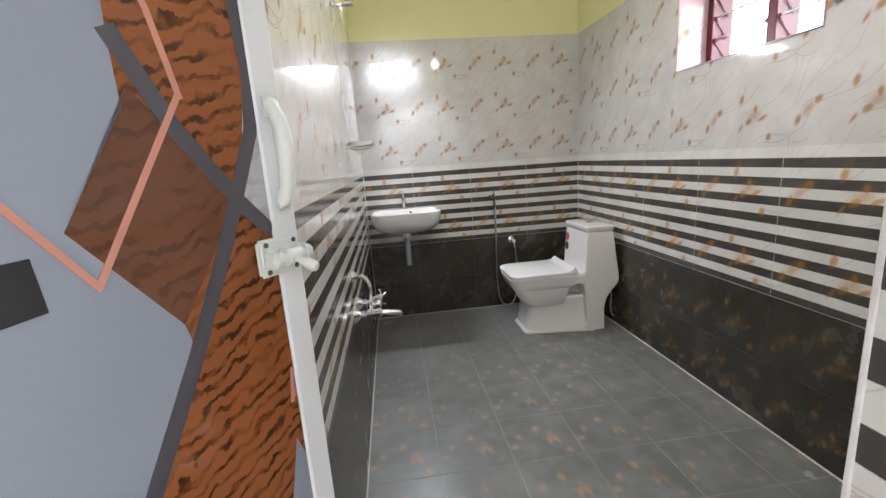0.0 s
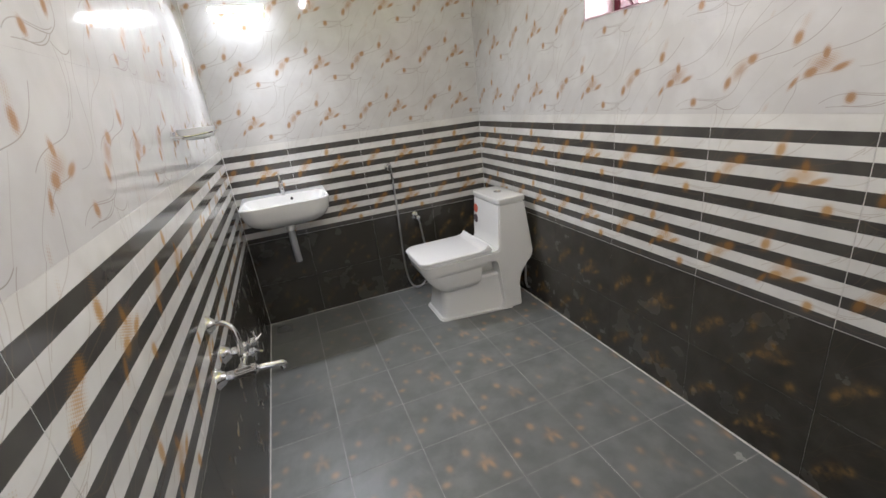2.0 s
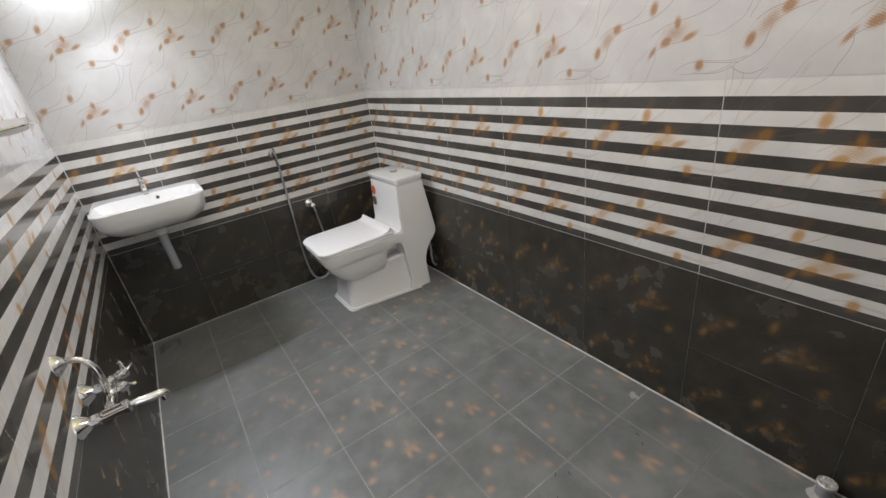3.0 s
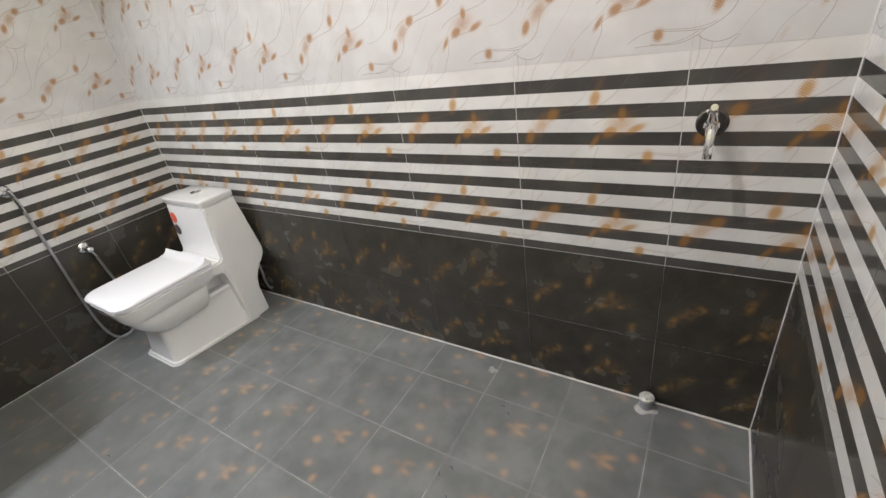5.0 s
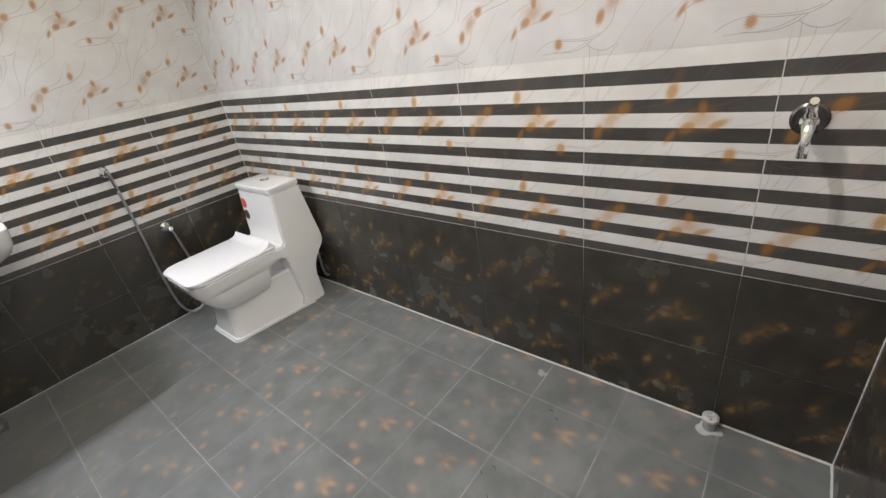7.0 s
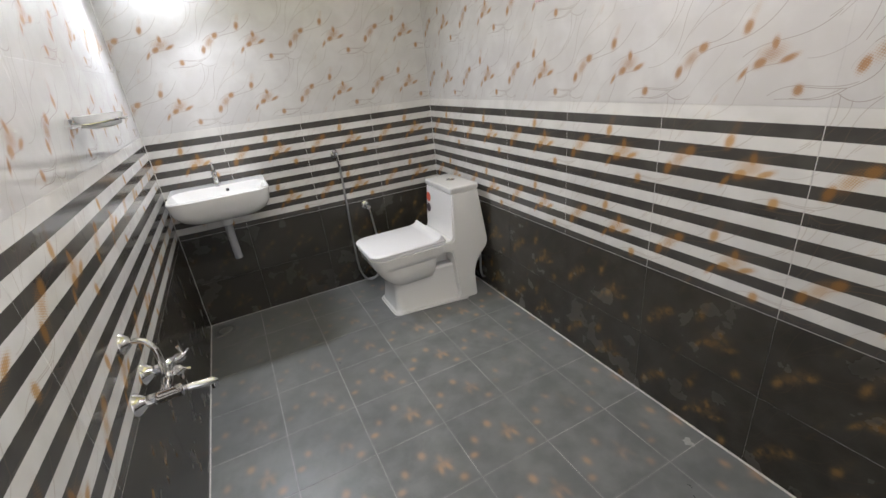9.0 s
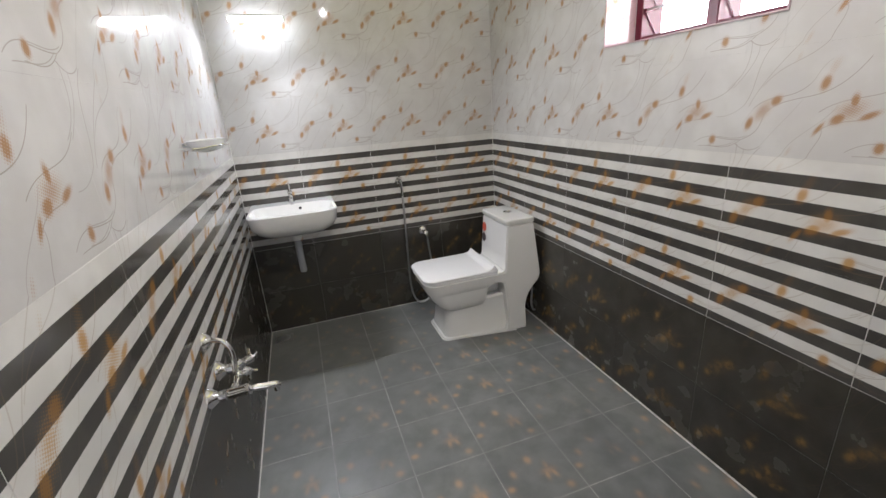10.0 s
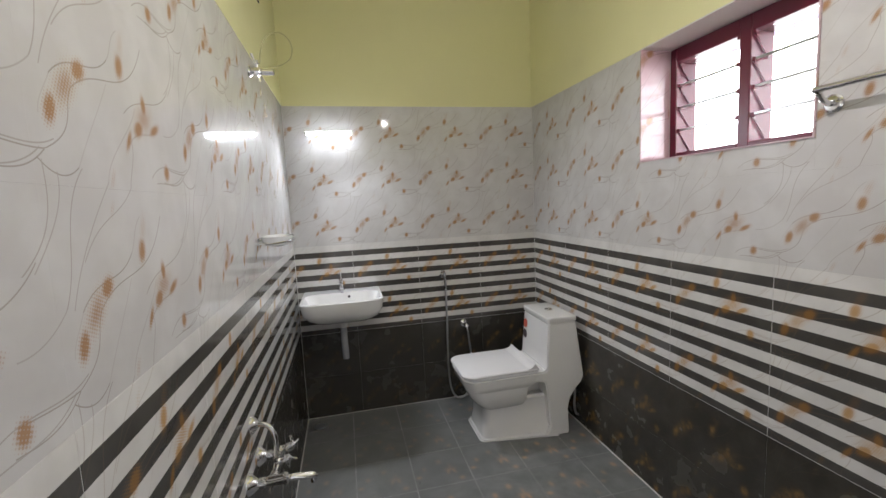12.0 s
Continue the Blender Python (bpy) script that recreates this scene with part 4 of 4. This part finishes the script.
def shower_stub():
    y, z = 2.53, 2.008
    t = thing("shower_tap", "chrome stop tap with upright handle, high on the tiled wall", "tap", (0, y, z))
    part("flange", lathe([(.024, 0), (.023, .004), (.012, .012)], along((.0005, y, z), (1, y, z))), M_CHROME, t, "chrome flange")
    part("pipe", rod((.008, y, z), (.050, y, z), .012), M_CHROME, t, "chrome pipe stub")
    part("body", lathe([(.014, 0), (.018, .004), (.018, .024), (.013, .028)], along((.018, y, z), (1, y, z)), 8), M_CHROME, t, "chrome six-sided tap body")
    part("socket", lathe([(.011, 0), (.013, .002), (.013, .046), (.009, .048), (.008, .03)], along((.050, y, z), (1, y, z)), 18), M_CHROME, t, "open threaded chrome socket")
    k = part("handle", lathe([(.008, 0), (.009, .018), (.012, .022), (.011, .034), (.004, .038)], along((.032, y, z + .010), (.026, y, z + .1)), 14), M_CHROME, t, "chrome tap handle")
    part("handle_arm", pipe([(.040, y, z - .040), (.034, y - .004, z - .01), (.026, y - .004, z + .04), (.016, y, z + .070)], [.005, .0045, .0045, .006], n=8), M_CHROME, k, "chrome handle arm")
    settle(t)


shower_stub()


def wire(name, points, r, material, label):
    tagged(ob_of(name, pipe(points, r, n=8), material, smooth=True), label, "cable")


wire("wire_loop", [(.010, 2.60, 2.03), (.035, 2.60, 2.042), (.075, 2.60, 2.048), (.120, 2.60, 2.058), (.158, 2.60, 2.085), (.170, 2.60, 2.125), (.158, 2.60, 2.165), (.125, 2.60, 2.190), (.085, 2.60, 2.184), (.055, 2.60, 2.150), (.040, 2.60, 2.105), (.034, 2.60, 2.060)], .0026, M_WIRE, "loop of pale wire sticking out of the side wall")
wire("hanging_wire", [(.002, 2.60, 2.60), (.03, 2.61, 2.55), (.036, 2.61, 2.44), (.038, 2.61, 2.36), (.052, 2.605, 2.31)], .0035, M_BLACK, "black wire end hanging from the side wall")
wire("hanging_wire", [(.002, 2.64, 2.60), (.02, 2.64, 2.54), (.024, 2.64, 2.42), (.03, 2.64, 2.36)], .003, simple("grey_wire", (.25, .25, .24), .5), "grey wire end hanging from the side wall")

smear = bmesh.new()
pts = [(1.628 + (.016 + .006 * math.sin(4 * a)) * math.cos(a), 1.395 + (.020 + .007 * math.sin(3 * a)) * math.sin(a)) for a in [2 * math.pi * k / 22 for k in range(22)]]
loft(smear, [[(x, y, .0004) for x, y in pts], [(1.628 + (x - 1.628) * .7, 1.395 + (y - 1.395) * .7, .0014) for x, y in pts]])
tagged(ob_of("plaster_smear", smear, simple("dry_plaster", (.38, .38, .37), .9, vary=.3, scale=80, bump=.4), smooth=True), "small dried white plaster smear on the floor tiles", "plaster")

# dry bits on the floor
rng = random.Random(4)
for x, y in ((1.16, 1.33), (1.12, 1.36), (1.47, 1.27), (1.44, 1.24), (1.06, 1.30), (.62, 2.62)):
    a = rng.uniform(0, 3.1)
    wireb = pipe([(x, y, .0015), (x + .008 * math.cos(a), y + .008 * math.sin(a), .002), (x + .016 * math.cos(a + .4), y + .016 * math.sin(a + .4), .0015)], .0012, n=6)
    tagged(ob_of("debris", wireb, M_BLACK), "tiny dark sliver lying on the floor tiles", "debris", "slivers on the floor")


# ---- seams of white grout in the corners ----
M_SEAM = simple("white_seam", (.62, .61, .59), .7, vary=.3, scale=30, bump=.3)


def seam(points, r=.0035):
    tagged(ob_of("seam", pipe(points, r, n=6, steps=1), M_SEAM), "line of white grout in the corner of the tiles", "", "", "structure")


def wavy(a, b, n=24):
    g = random.Random(7)
    return [Vector(a).lerp(Vector(b), k / n) + Vector([g.uniform(-.0006, .0006) for _ in range(3)]) for k in range(n + 1)]


seam(wavy((W, Y0, 0), (W, Y1, 0)), .0055)
seam(wavy((0, Y1, 0), (W, Y1, 0)), .0035)
seam(wavy((0, YL, 0), (0, Y1, 0)), .0045)
seam(wavy((DOOR_X, Y0, 0), (W, Y0, 0)), .0055)
for x, y in ((W, Y0), (W, Y1), (0, Y1)):
    seam(wavy((x, y, 0), (x, y, TOP)), .0025)
seam(wavy((DOOR_X, Y0, 0), (DOOR_X, Y0, DOOR_Z)), .003)


# ---- tiles, last ----
MESHES = {}
GAPS = {"w": (.00004, .00004), "s": (.0012, .0001), "d": (.0003, .0003), "f": (.0010, .0010)}   # half joints


def tile_piece(x0, x1, z0, z1, face, flat):
    """A tile with a thin chamfer, in metres from the full tile's centre; shared by alike tiles."""
    key = (round(x0, 3), round(x1, 3), round(z0, 3), round(z1, 3), face, flat)
    if key not in MESHES:
        c, d = (.0001 if face == "w" else .0004), .006
        bm = bmesh.new()
        rings = []
        for ins, y in ((0, d), (0, .0006), (c, 0)):
            p = [(x0 + ins, z0 + ins), (x1 - ins, z0 + ins), (x1 - ins, z1 - ins), (x0 + ins, z1 - ins)]
            rings.append([(a, b, -y) if flat else (a, y, b) for a, b in p])
        loft(bm, rings)
        bmesh.ops.recalc_face_normals(bm, faces=bm.faces)
        me = bpy.data.meshes.new("tile")
        bm.to_mesh(me)
        bm.free()
        me.materials.append({"w": M_WHITE, "s": M_STRIPE, "d": M_DARK, "f": M_FLOOR}[face])
        MESHES[key] = me
    return MESHES[key]


def lay(parent, place, width, starts, rows, tw, holes=(), flat=False, name="tile"):
    """Rows of tiles in the plane of place (local x to the right seen from the room, z up)."""
    for face, z0, z1, zfull in rows:
        for s in starts:
            a0, a1 = max(s, 0), min(s + tw, width)
            if a1 - a0 < .012:
                continue
            pieces = [(a0, a1, z0, z1)]
            for h in holes:
                cut = []
                for p in pieces:
                    if p[1] <= h[0] or p[0] >= h[1] or p[3] <= h[2] or p[2] >= h[3]:
                        cut.append(p)
                        continue
                    if p[0] < h[0]: cut.append((p[0], h[0], p[2], p[3]))
                    if p[1] > h[1]: cut.append((h[1], p[1], p[2], p[3]))
                    m0, m1 = max(p[0], h[0]), min(p[1], h[1])
                    if p[2] < h[2]: cut.append((m0, m1, p[2], h[2]))
                    if p[3] > h[3]: cut.append((m0, m1, h[3], p[3]))
                pieces = cut
            cx, cz = s + tw / 2, zfull
            for p in pieces:
                if p[1] - p[0] < .008 or p[3] - p[2] < .008:
                    continue
                gx, gz = GAPS[face]
                me = tile_piece(p[0] - cx + gx, p[1] - cx - gx, p[2] - cz + gz, p[3] - cz - gz, face, flat)
                t = new(name, me)
                t.parent = parent
                t.matrix_basis = place @ (Matrix.Translation((cx, cz, 0)) if flat else Matrix.Translation((cx, 0, cz)))


ROWS = [("d", 0, .287, .137), ("d", .287, .586, .437), ("s", .588, .887, .737), ("s", .887, 1.1865, 1.037), ("w", 1.1875, 1.487, 1.337), ("w", 1.487, 1.787, 1.637), ("w", 1.787, TOP - .014, 1.937)]
run = lambda first, end, step: [first + step * k for k in range(int((end - first) / step) + 1)]
lay(wall_back, pose(0, Y1, 0), W, run(1.272 - 3 * .45, W, .45), ROWS, .45)
lay(wall_right, pose(W, Y1, 0, 0, 0, -90), Y1 - Y0, run(0, Y1 - Y0, .45), ROWS, .45, holes=[(Y1 - wy1 - .006, Y1 - wy0 + .006, wz0 - .005, wz1 + .1)])
lay(wall_left, pose(0, YL, 0, 0, 0, 90), Y1 - YL, run(1.192 - YL - .9, Y1 - YL, .45), ROWS, .45)
lay(wall_front, pose(W, Y0, 0, 0, 0, 180), W, run(0, W, .45), ROWS, .45, holes=[(W - DOOR_X, W + .01, -.01, DOOR_Z)])
# right side of the door reveal
lay(wall_front, pose(DOOR_X, Y0, 0, 0, 0, -90), Y0 - REVEAL_Y - .051, run(0, .44, .45), ROWS, .45, holes=[(-1, 2, DOOR_Z, 3)])
# left side of the door reveal
lay(wall_left, pose(LEFT_X, REVEAL_Y, 0, 0, 0, 90), Y0 - REVEAL_Y, run(0, .44, .45), ROWS, .45, holes=[(-1, 2, DOOR_Z, 3)])
FY = [(.474 + .3 * k) for k in range(-2, 11)]
frows = [("f", max(y, REVEAL_Y - .1), min(y + .3, Y1), y + .15) for y in FY if min(y + .3, Y1) - max(y, REVEAL_Y - .1) > .012]
lay(floor, pose(0, 0, 0), W, run(0, W, .3), frows, .3, flat=True)
